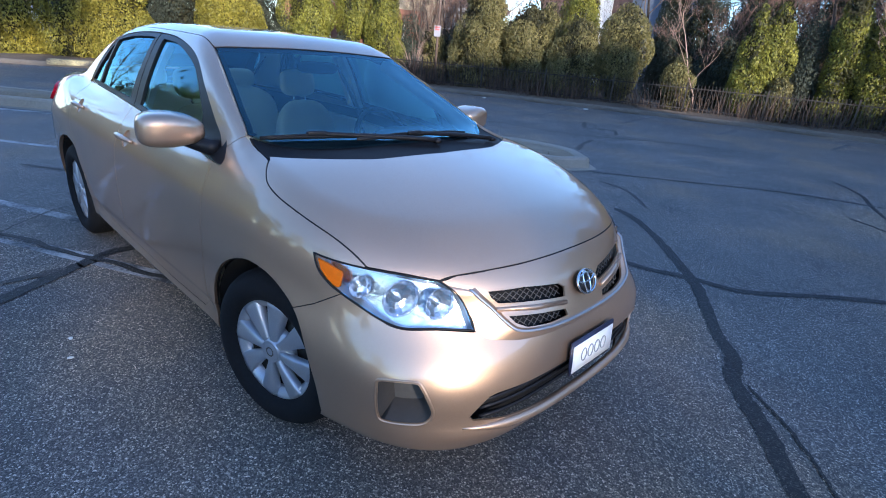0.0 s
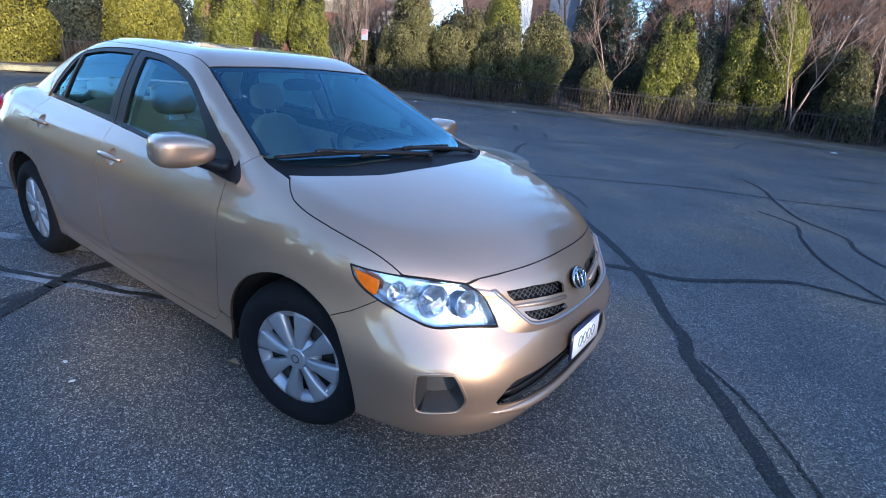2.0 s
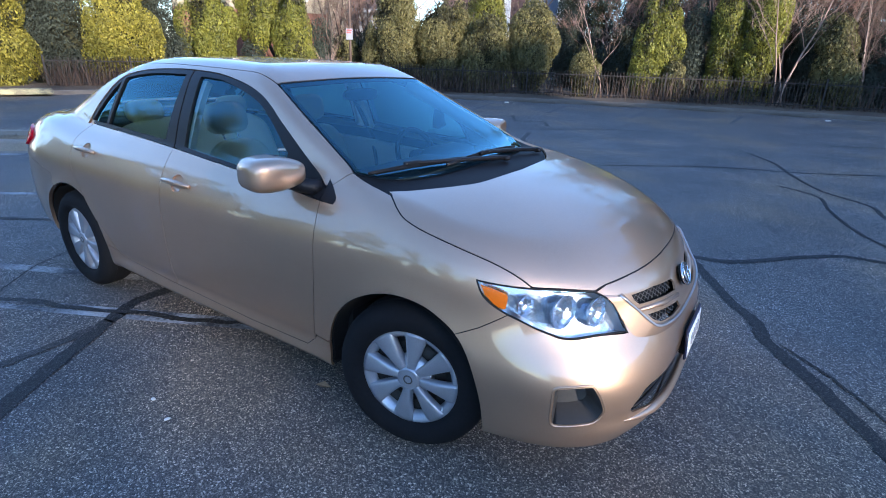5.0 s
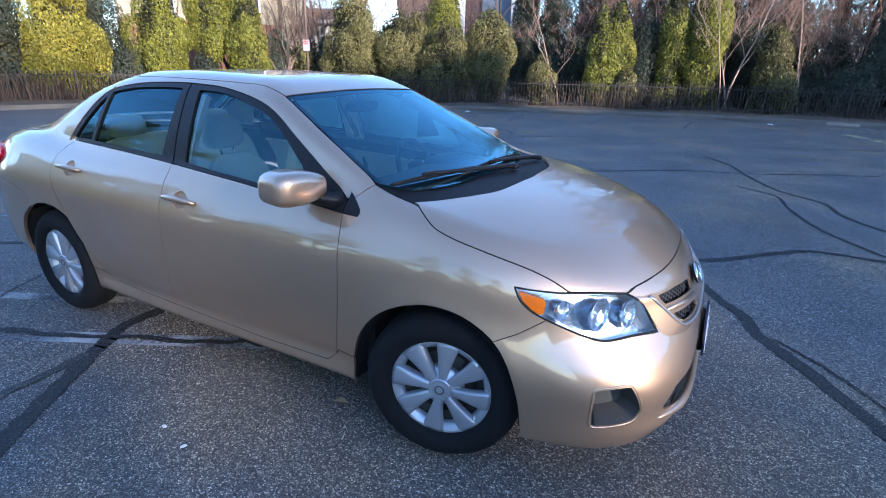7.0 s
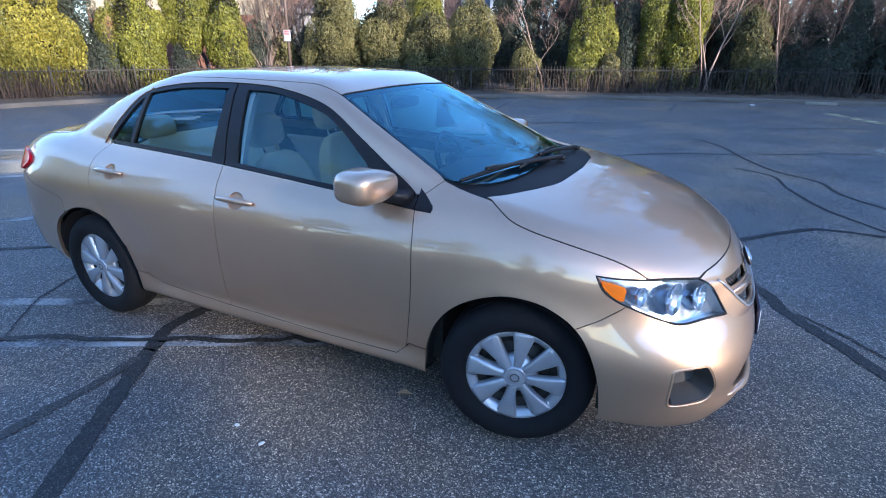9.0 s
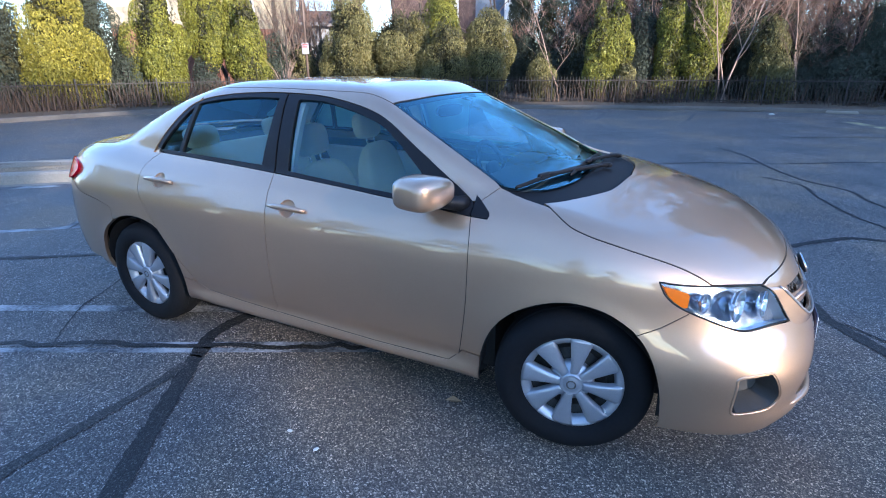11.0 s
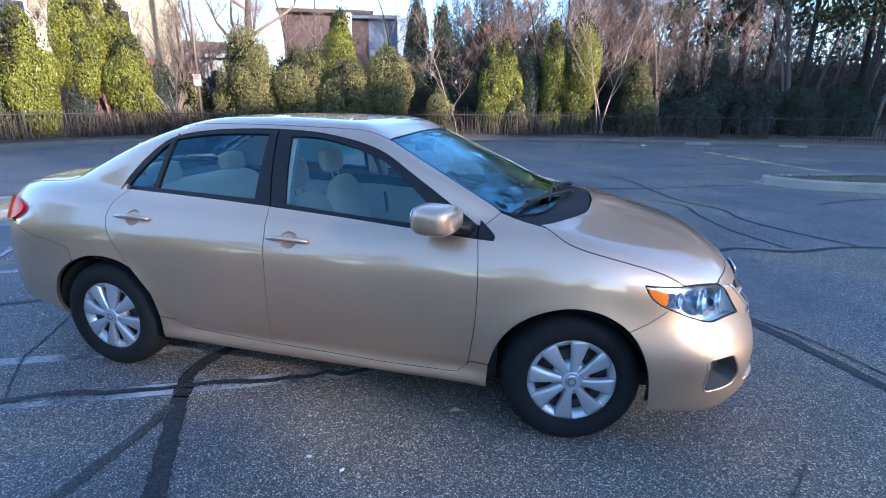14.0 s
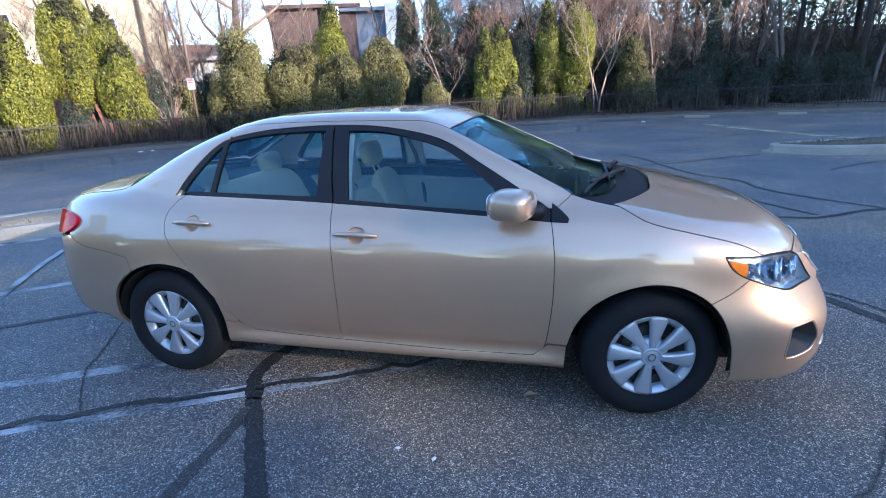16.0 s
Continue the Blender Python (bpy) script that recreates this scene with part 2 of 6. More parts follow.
def smax(a, b, k):
    return np.maximum(a, b) + np.maximum(k - np.abs(a - b), 0) ** 2 / (4 * k)


def smin(a, b, k):
    return -smax(-a, -b, k)


NOSE, TAIL = 1.21, -1.20
FRONT_AXLE, REAR_AXLE, HUB = 1.30, -1.30, 0.317
side_z = spline([.12, .20, .27, .33, .45, .60, .72, .79, .835, .875, .92, .97, 1.02, 1.10], [.80, .826, .838, .846, .862, .871, .8695, .864, .853, .836, .814, .790, .766, .72])
side_x = spline([-2.4, -1.9, -1.3, -.6, .2, .9, 1.4, 1.8, 2.3], [.955, .968, .982, .995, 1, 1, .995, .985, .97])
nose_z = spline([.15, .21, .26, .29, .33, .38, .45, .55, .60, .65, .70, .75, .80, .90], [.885, .915, .944, .952, .945, .946, .950, .937, .918, .895, .872, .848, .81, .70])
tail_z = spline([.2, .35, .5, .65, .8, .95, 1.05, 1.15], [.95, 1.01, 1.035, 1.03, 1.01, .99, .97, .91])
top_x = spline([-2.35, -2.2, -2.0, -1.75, -1.4, -.9, 0, .7, 1.0, 1.25, 1.45, 1.73, 1.95, 2.15],
               [1.02, 1.05, 1.078, 1.10, 1.07, 1.03, 1.02, 1.02, 1.045, 1.030, .995, .932, .858, .745])
crown_x = spline([-2.3, -1.7, -1.0, 0, .9, 1.25, 1.7, 2.1], [.10, .10, .05, .03, .05, .08, .12, .16])
sill_x = spline([-2.3, -1.8, -1.4, -.9, .9, 1.6, 1.9, 2.2], [.36, .31, .25, .226, .226, .208, .190, .178])
corner_z = spline([.15, .30, .48, .56, .64, .75, .9], [3.5, 3.6, 3.55, 3.0, 2.6, 2.5, 2.5])
cabin_x = spline([-1.9, -1.23, -.6, 0, .95, 1.3], [.86, .945, .985, 1.0, .985, .96])
roof_x = spline([-1.6, -1.1, -.8, -.45, -.1, .2, .45, .8], [1.33, 1.413, 1.440, 1.455, 1.452, 1.437, 1.408, 1.33])
screen_z = spline([.9, 1.0, 1.055, 1.2, 1.38, 1.46], [1.29, 1.135, 1.03, .722, .345, .19])
rear_z = spline([.95, 1.1, 1.2, 1.3, 1.41, 1.48], [-2.05, -1.75, -1.53, -1.31, -1.03, -.85])


def hull(x, y, z):
    """Below nought inside the car's outer skin, above it outside."""
    y = np.abs(y)
    flare = 0
    for axle in (FRONT_AXLE - .02, REAR_AXLE):
        r = np.hypot(x - axle, z - .31)
        flare = flare + .010 * np.exp(-((r - .365) / .06) ** 2)
    sill = .5 * (np.tanh((x + .86) / .05) - np.tanh((x - .90) / .04)) * (.013 * np.exp(-((z - .258) / .03) ** 2) - .009 * np.exp(-((z - .330) / .028) ** 2))
    w = side_z(z) * side_x(x) + flare + sill
    u, v = np.maximum(x - NOSE, 0) / nose_z(z), np.maximum(TAIL - x, 0) / tail_z(z)
    power = corner_z(z)
    plan = np.where(x > 0, (u ** power + (y / w) ** power + 1e-9) ** (1 / power), (v ** 5 + (y / w) ** 5 + 1e-9) ** .2)
    low = smax((plan - 1) * w, z - (top_x(x) - crown_x(x) * y * y), .09)
    low = smax(low, sill_x(x) - z, .03)
    d = np.maximum(z - 1.0, 0)
    cab = smax(y - (.742 - .30 * d - .42 * d * d) * cabin_x(x), z - (roof_x(x) - .05 * y * y), .11)
    cab = smax(cab, .5 * (x - screen_z(z) + .18 * y * y), .045)
    cab = smax(cab, .5 * (rear_z(z) + .42 * y * y - x), .10)
    return smin(low, cab, .05)


def gradient(p, e=.002):
    g = np.stack([hull(*(p + e * np.eye(3)[k]).T) - hull(*(p - e * np.eye(3)[k]).T) for k in range(3)], 1)
    return g / np.linalg.norm(g, axis=1, keepdims=True)


def cast(start, way, reach, steps=90):
    """The first places where rays from outside meet the skin."""
    lo, hi = np.zeros(len(start)), np.full(len(start), np.nan)
    for s in np.linspace(0, reach, steps):
        inside = hull(*(start + s * way).T) < 0
        hi = np.where(inside & np.isnan(hi), s, hi)
        lo = np.where(np.isnan(hi), s, lo)
    hi = np.where(np.isnan(hi), reach, hi)
    for _ in range(24):
        mid = (lo + hi) / 2
        inside = hull(*(start + mid[:, None] * way).T) < 0
        lo, hi = np.where(inside, lo, mid), np.where(inside, mid, hi)
    return start + hi[:, None] * way


def on_side(q):
    """(x, z) seen from the side; the skin on the side of positive y."""
    q = np.asarray(q, float)
    return cast(np.c_[q[:, 0], np.full(len(q), 1.05), q[:, 1]], np.array([[0., -1, 0]]), 1.05)


def on_top(q):
    q = np.asarray(q, float)
    return cast(np.c_[q, np.full(len(q), 1.6)], np.array([[0., 0, -1]]), 1.3)


def on_front(q):
    """(angle in degrees, z) about an upright axis in the engine bay."""
    q = np.asarray(q, float)
    a = np.radians(q[:, 0])
    way = np.c_[np.cos(a), np.sin(a), 0 * a]
    return cast(np.c_[NOSE + 1.3 * way[:, 0], 1.3 * way[:, 1], q[:, 1]], -way, 1.3)


def on_rear(q):
    q = np.asarray(q, float)
    a = np.radians(q[:, 0])
    way = np.c_[-np.cos(a), np.sin(a), 0 * a]
    return cast(np.c_[TAIL + 1.4 * way[:, 0], 1.4 * way[:, 1], q[:, 1]], -way, 1.4)

# ---- mesh tools ----
from mathutils import geometry


def mesh(name, verts, faces, material, smooth=True, normals=None):
    me = bpy.data.meshes.new(name)
    me.from_pydata([tuple(v) for v in verts], [], [tuple(f) for f in faces])
    me.materials.append(material)
    me.polygons.foreach_set("use_smooth", [smooth] * len(me.polygons))
    if normals is not None:
        me.normals_split_custom_set_from_vertices([tuple(n) for n in normals])
    me.update()
    return me


def part(name, me, parent=None, label="", at=None):
    ob = new(name, me)
    if parent is not None:
        ob.parent = parent
    if at is not None:
        ob.matrix_basis = at
    return tagged(ob, label=label)


def thing(name, label, category, at=None, group="", kind=""):
    ob = new(name)
    ob.empty_display_size = .2
    if at is not None:
        ob.matrix_basis = at
    return tagged(ob, label, category, group, kind)


def join(*pieces):
    """Several (verts, faces) as one."""
    vs, fs = [], []
    for v, f in pieces:
        n = len(vs)
        vs.extend(tuple(p) for p in v)
        fs.extend(tuple(i + n for i in q) for q in f)
    return vs, fs


def moved(piece, m):
    return [tuple(m @ Vector(v)) for v in piece[0]], piece[1]


def box(x0, x1, y0, y1, z0, z1, bevel=0.0):
    bm = bmesh.new()
    bmesh.ops.create_cube(bm, size=1)
    for v in bm.verts:
        v.co = Vector(((x0 + x1) / 2 + v.co.x * (x1 - x0), (y0 + y1) / 2 + v.co.y * (y1 - y0), (z0 + z1) / 2 + v.co.z * (z1 - z0)))
    if bevel:
        bmesh.ops.bevel(bm, geom=bm.edges[:], offset=bevel, segments=2, affect="EDGES")
    bm.verts.index_update()
    out = [v.co.copy() for v in bm.verts], [[v.index for v in f.verts] for f in bm.faces]
    bm.free()
    return out


def blob(semi, e=.6, n=14, m=22, e2=None):
    """A superellipsoid: e = 1 an ellipsoid, smaller more like a box."""
    e2 = e if e2 is None else e2
    sp = lambda a, p: math.copysign(abs(a) ** p, a)
    vs, fs = [], []
    for i in range(n + 1):
        u = -math.pi / 2 + math.pi * i / n
        for j in range(m):
            w = 2 * math.pi * j / m
            vs.append((semi[0] * sp(math.cos(u), e) * sp(math.cos(w), e2), semi[1] * sp(math.cos(u), e) * sp(math.sin(w), e2), semi[2] * sp(math.sin(u), e)))
    for i in range(n):
        for j in range(m):
            k = (j + 1) % m
            fs.append((i * m + j, i * m + k, (i + 1) * m + k, (i + 1) * m + j))
    return vs, fs


def lathe(profile, n=64):
    """Turns (radius, y) points about the y axis."""
    vs, fs, k = [], [], len(profile)
    for j in range(n):
        a = 2 * math.pi * j / n
        vs += [(r * math.cos(a), y, r * math.sin(a)) for r, y in profile]
    for j in range(n):
        for i in range(k - 1):
            a, b = j * k + i, ((j + 1) % n) * k + i
            fs.append((a, a + 1, b + 1, b))
    return vs, fs


def tube(points, radii, n=6, closed=False):
    """A tube along a line of points; radii one number or one a point."""
    pts = [Vector(p) for p in points]
    radii = [float(radii)] * len(pts) if isinstance(radii, (int, float)) else [float(r) for r in radii]
    vs, fs, side = [], [], None
    for i, p in enumerate(pts):
        a, b = (pts[i - 1], pts[(i + 1) % len(pts)]) if closed else (pts[max(i - 1, 0)], pts[min(i + 1, len(pts) - 1)])
        t = (b - a).normalized()
        if side is None or abs(side.dot(t)) > .95:
            side = t.orthogonal().normalized()
        side = (side - t * side.dot(t)).normalized()
        up = t.cross(side)
        vs += [tuple(p + radii[i] * (math.cos(2 * math.pi * j / n) * side + math.sin(2 * math.pi * j / n) * up)) for j in range(n)]
    for i in range(len(pts) if closed else len(pts) - 1):
        k = (i + 1) % len(pts)
        for j in range(n):
            fs.append((i * n + j, i * n + (j + 1) % n, k * n + (j + 1) % n, k * n + j))
    if not closed:
        fs += [tuple(range(n))[::-1], tuple((len(pts) - 1) * n + j for j in range(n))]
    return vs, fs


def curve(pts, n=6):
    """Points on a smooth line through pts, ends included."""
    p = np.array([pts[0], *pts, pts[-1]], float)
    out = []
    for i in range(1, len(p) - 2):
        for s in np.arange(n) / n:
            a, b, c, d = p[i - 1:i + 3]
            out.append(.5 * (2 * b + (c - a) * s + (2 * a - 5 * b + 4 * c - d) * s ** 2 + (3 * b - a - 3 * c + d) * s ** 3))
    return [*out, p[-2]]


def within(q, poly):
    """Which of the points q lie inside the outline."""
    q, p = np.asarray(q), np.asarray(poly)
    hit = np.zeros(len(q), bool)
    for a, b in zip(p, np.roll(p, -1, 0)):
        if a[1] != b[1]:
            cross = (a[1] > q[:, 1]) != (b[1] > q[:, 1])
            hit ^= cross & (q[:, 0] < (b[0] - a[0]) * (q[:, 1] - a[1]) / (b[1] - a[1]) + a[0])
    return hit


def spaced(poly, step):
    out = []
    for a, b in zip(poly, np.roll(poly, -1, 0)):
        n = max(1, int(np.ceil(np.linalg.norm(b - a) / step)))
        out += [a + (b - a) * k / n for k in range(n)]
    return np.array(out)


def shrunk(poly, d):
    """The outline drawn in by d (an opening drawn in grows when d is below nought)."""
    area = .5 * np.sum(poly[:, 0] * np.roll(poly[:, 1], -1) - np.roll(poly[:, 0], -1) * poly[:, 1])
    e = np.roll(poly, -1, 0) - np.roll(poly, 1, 0)
    nrm = np.c_[-e[:, 1], e[:, 0]] / (np.linalg.norm(e, axis=1, keepdims=True) + 1e-9)
    return poly + nrm * d * (1 if area > 0 else -1)


def sheet(outline, holes, step, scale):
    """Triangles that fill an outline with openings, in the plane."""
    rings = [spaced(np.array(o, float) * scale, step * .7) for o in (outline, *holes)]
    lo, hi = rings[0].min(0), rings[0].max(0)
    gx, gy = np.meshgrid(np.arange(lo[0], hi[0], step), np.arange(lo[1], hi[1], step * .87))
    gx[1::2] += step / 2
    g = np.c_[gx.ravel(), gy.ravel()]
    g = g[within(g, rings[0])]
    for r in rings[1:]:
        g = g[~within(g, r)]
    for r in rings:
        far = np.ones(len(g), bool)
        for k in range(0, len(r), 40):
            far &= np.min(np.linalg.norm(g[:, None] - r[None, k:k + 40], axis=2), 1) > step * .45
        g = g[far]
    pts, edges = [], []
    for r in rings:
        n = len(pts)
        pts += list(r)
        edges += [(n + i, n + (i + 1) % len(r)) for i in range(len(r))]
    pts += list(g)
    v, _, f, *_ = geometry.delaunay_2d_cdt([Vector(p) for p in pts], edges, [], 0, 1e-7)
    v = np.array([tuple(p) for p in v])
    f = np.array([t for t in f if len(t) == 3])
    mid = v[f].mean(1)
    t = v[f]
    wide_enough = np.abs((t[:, 1, 0] - t[:, 0, 0]) * (t[:, 2, 1] - t[:, 0, 1]) - (t[:, 1, 1] - t[:, 0, 1]) * (t[:, 2, 0] - t[:, 0, 0])) > 6e-6
    keep = within(mid, rings[0]) & wide_enough
    for r in rings[1:]:
        keep &= ~within(mid, r)
    return v / scale, f[keep]


def panel(name, outline, project, material, parent, sides=(1, -1), step=.035, gap=.0018, lift=0.0, lip=.012, holes=(), hole_lip=None, label=""):
    """A piece of the car's skin: an outline seen by one of the projections, laid on the hull, its edges turned in."""
    scale = np.array([.0158, 1.0]) if project in (on_front, on_rear) else np.ones(2)
    out = shrunk(spaced(np.array(outline, float) * scale, step * .7), gap) / scale
    v, f = sheet(out, holes, step, scale)
    p = project(v)
    g = gradient(p)
    p = p + lift * g
    t = p[f]
    flat = np.cross(t[:, 1] - t[:, 0], t[:, 2] - t[:, 0])
    if np.sum(flat * g[f[:, 0]]) < 0:
        f = f[:, ::-1]
    seen = {}
    for a, b, c in f:
        for e in ((a, b), (b, c), (c, a)):
            seen[e] = True
    rim = [e for e in seen if (e[1], e[0]) not in seen]
    vs, nm, fs = list(p), list(g), [tuple(q) for q in f]
    if lip:
        for a, b in rim:
            side = np.cross(p[b] - p[a], g[a])
            side = side / (np.linalg.norm(side) + 1e-9)
            n = len(vs)
            vs += [p[a], p[b], p[b] - g[b] * lip, p[a] - g[a] * lip]
            nm += [side] * 4
            fs.append((n, n + 3, n + 2, n + 1))
    vs, nm = np.array(vs), np.array(nm)
    made = []
    for s in sides:
        m = np.array([1, s, 1])
        me = mesh(name, vs * m, [q if s > 0 else q[::-1] for q in fs], material, True, nm * m)
        made.append(part(name, me, parent, label))
    return made

# ---- the car ----
car = thing("car", "gold metallic four-door sedan parked across faded stall lines", "car")

front_arch = curve([(.918, .215), (.924, .32), (.945, .42), (.985, .51), (1.05, .588), (1.13, .642), (1.22, .678), (1.30, .692), (1.39, .683), (1.465, .652), (1.538, .598), (1.595, .51), (1.632, .38), (1.645, .20)])
rear_arch = curve([(-1.60, .27), (-1.655, .36), (-1.645, .46), (-1.60, .55), (-1.52, .62), (-1.40, .675), (-1.29, .695), (-1.18, .688), (-1.08, .655), (-.995, .59), (-.945, .48), (-.925, .36), (-.93, .215)])
belt = curve([(-1.15, 1.050), (-.85, 1.042), (-.5, 1.030), (-.2, 1.016), (.124, .997), (.41, .977), (.60, .965), (.78, .953), (.850, .948)])
door_split = [(-.245, 1.018), (-.232, .894), (-.222, .76), (-.222, .52), (-.230, .303)]
door_front = curve([(.850, .948), (.864, .846), (.868, .744), (.862, .584), (.842, .43), (.822, .345), (.772, .295)])
door_foot = [(.772, .295), (.395, .291), (-.230, .303)]
rear_foot = [(-.230, .303), (-.5, .310), (-.75, .321)]
rear_seam = curve([(-.75, .321), (-.815, .352), (-.905, .455), (-1.03, .612), (-1.16, .765), (-1.225, .864), (-1.232, .944), (-1.205, 1.01), (-1.15, 1.050)])
hood_plan = curve([(1.738, .722), (1.654, .742), (1.505, .775), (1.369, .790), (1.27, .784), (1.215, .764), (1.165, .730), (1.132, .700)])
frame_top = curve([(-1.225, 1.048), (-1.13, 1.165), (-.997, 1.288), (-.885, 1.343), (-.70, 1.374), (-.5, 1.387), (-.27, 1.390), (.008, 1.374), (.30, 1.313), (.523, 1.192), (.728, 1.066), (.850, .992)])
rail_plan = curve([(.935, .695), (.90, .678), (.80, .654), (.70, .627), (.60, .601), (.50, .576), (.41, .554), (.335, .538), (.20, .530), (0, .529), (-.25, .525), (-.55, .516), (-.78, .507), (-.92, .502)])
pillar_plan = curve([(-.92, .502), (-1.05, .514), (-1.2, .541), (-1.35, .572), (-1.5, .600), (-1.65, .622), (-1.8, .630), (-1.98, .615)])
seen_side = lambda plan: [(p[0], p[2]) for p in on_top(np.array(plan))]
rail, pillar, hood_seam = seen_side(rail_plan), seen_side(pillar_plan), seen_side(hood_plan)
foot = seen_side([(1.09, .702), (1.05, .700), (1.0, .698)])
cut = lambda line, lo, hi: [p for p in line if lo <= p[0] <= hi]
lamp = curve([(65.6, .806), (61.2, .798), (55, .791), (47.7, .784), (39.2, .768)], 5) + curve([(39.2, .768), (36.0, .738), (33.8, .692), (32.2, .626)], 4)[1:] + curve([(32.2, .626), (39.5, .632), (46.0, .628), (50.5, .646), (55.5, .678), (60.8, .716), (64.0, .756), (65.6, .806)], 5)[1:-1]

recess = lambda x, z: [(x + .050 * math.cos(a), z + .040 * math.sin(a)) for a in np.linspace(0, 2 * math.pi, 24, False)]
HANDLES = ((-.092, .876), (-1.052, .916))

panel("front_door", door_split + door_foot[::-1][1:] + door_front[::-1][1:] + cut(belt, -.19, .845)[::-1], on_side, PAINT, car, holes=[recess(*HANDLES[0])], label="gold front door")
panel("rear_door", rear_seam + cut(belt, -1.14, -.25) + door_split + rear_foot[1:-1], on_side, PAINT, car, holes=[recess(*HANDLES[1])], label="gold rear door")
panel("rocker_panel", [(-.93, .233), (.918, .233), (.927, .362), (.840, .362), (.822, .340), *door_foot, *rear_foot[1:], *[p for p in rear_seam if p[1] < .362][1:], (-.850, .364), (-.925, .372)], on_side, PAINT, car, label="gold sill below the doors")
front_seam, back_seam = [(1.530, .606), (1.605, .642), (1.688, .697)], [(-1.93, .835), (-1.88, .805), (-1.80, .777), (-1.62, .752), (-1.50, .722), (-1.478, .652)]


def turned(line, axis, way):
    """Points seen from the side, as angles about the nose's or the tail's axis."""
    p = on_side(np.array(line))
    return [(math.degrees(math.atan2(q[1], way * (q[0] - axis))), q[2]) for q in p]


tip_low, tip_top = [p for p in lamp[len(lamp) // 2:] if p[0] > 58.6], [p for p in lamp[:12] if p[0] > 53.5]
lamp_side = [(p[0], p[2]) for p in on_front(np.array(tip_low + tip_top))]
fender = [(.842, .366), (.929, .366), *cut(front_arch, .93, 1.525)[1:], *front_seam, *lamp_side,
          *hood_seam[:-3], *foot, rail[0], (.872, 1.004), (.922, .968), (.922, .946), *door_front[:-4]]
panel("front_fender", fender, on_side, PAINT, car, step=.03, label="gold front fender with round wheel arch")
quarter = [*cut(frame_top, -1.3, -.89), *[p for p in rail[::-1] if p[0] < -.86][::-1], *pillar[1:], (-2.06, 1.01), (-2.03, .93), *back_seam, *[p for p in rear_arch if p[0] > -1.47 and p[1] > .385], (-.925, .374), (-.848, .366), *[p for p in rear_seam if p[1] > .372]]
panel("quarter_panel", quarter, on_side, PAINT, car, step=.03, label="gold rear quarter panel and roof pillar")
panel("roof_rail", [*cut(frame_top, -.885, .84), (.872, 1.004), *rail], on_side, PAINT, car, step=.025, gap=.001, label="gold windscreen pillar and roof edge")

# top skins, bounded by the same seams
hood_edge = np.array(hood_plan)
NOSE_EDGE = [(39.2, .768), (35.7, .780), (27, .787), (13, .790), (0, .791)]
nose_line = on_front(np.array(curve(NOSE_EDGE)))[:, :2]
lamp_edge = on_front(np.array(curve([(54.0, .791), (47, .784), (39.2, .768)])))[:, :2]
scuttle = np.array(curve([(1.118, .698), (1.168, .640), (1.222, .55), (1.272, .45), (1.318, .31), (1.342, 0)]))
both = lambda right: np.concatenate([right, right[::-1][1:] * [1, -1]])
panel("hood", both(np.concatenate([scuttle[::-1], hood_edge[::-1][2:], lamp_edge[1:], nose_line[1:]])), on_top, PAINT, car, (1,), step=.04, label="gold hood, gently domed")
rail_edge = np.array(rail_plan)
roof_edge = rail_edge[rail_edge[:, 0] < .33]
pillar_edge = np.array(pillar_plan)
header, rear_head = np.array(curve([(.360, 0), (.353, .33), (.338, .536)])), np.array(curve([(-.95, .47), (-1.02, .28), (-1.05, 0)]))
panel("roof", both(np.concatenate([header, roof_edge, pillar_edge[:3], rear_head])), on_top, PAINT, car, (1,), step=.05, label="gold roof")
glass_edge = rail_edge[(rail_edge[:, 0] > .35) & (rail_edge[:, 0] < .925)][::-1]
panel("windscreen", both(np.concatenate([header + [.006, 0], glass_edge + [0, -.004], curve([(.945, .676), (1.055, .575), (1.118, .46), (1.158, .28), (1.172, 0)])])), on_top, SCREEN, car, (1,), step=.05, lift=-.003, lip=.005, label="lightly tinted raked windscreen, sky blue coloured into its reflections")
inner = lambda e, d: e - [0, d]
panel("windscreen_band", np.concatenate([header + [.007, 0], glass_edge + [0, -.003], [(.943, .672)], [(.938, .650)], (glass_edge[::-1] + [0, -.028]), header[::-1] + [.034, 0]]), on_top, TRIM, car, (1, -1), step=.03, gap=0, lift=-.0055, lip=.003, label="black printed screen border")
panel("cowl", both(np.concatenate([curve([(1.165, 0), (1.151, .28), (1.110, .46), (1.046, .578), (.938, .684)]), [(1.06, .698)], scuttle[:-1] + [-.002, 0], [(1.340, 0)]])), on_top, COWL, car, (1,), step=.04, lift=-.012, lip=.02, label="black plastic cowl below the windscreen")
c_edge = pillar_edge[(pillar_edge[:, 0] < -1.0) & (pillar_edge[:, 0] > -1.56)]
panel("rear_window", both(np.concatenate([rear_head[::-1] - [.012, 0], inner(c_edge, .006), curve([(-1.585, .60), (-1.68, .3), (-1.71, 0)])])), on_top, GLASS, car, (1,), step=.05, lift=-.003, lip=.005)
deck_edge = pillar_edge[pillar_edge[:, 0] < -1.58]
panel("trunk_lid", both(np.concatenate([[(-1.722, 0), (-1.69, .3), (-1.60, .60)], inner(deck_edge, .004), [(-2.10, .50), (-2.17, .25), (-2.185, 0)]])), on_top, PAINT, car, (1,), step=.05, label="gold trunk lid")

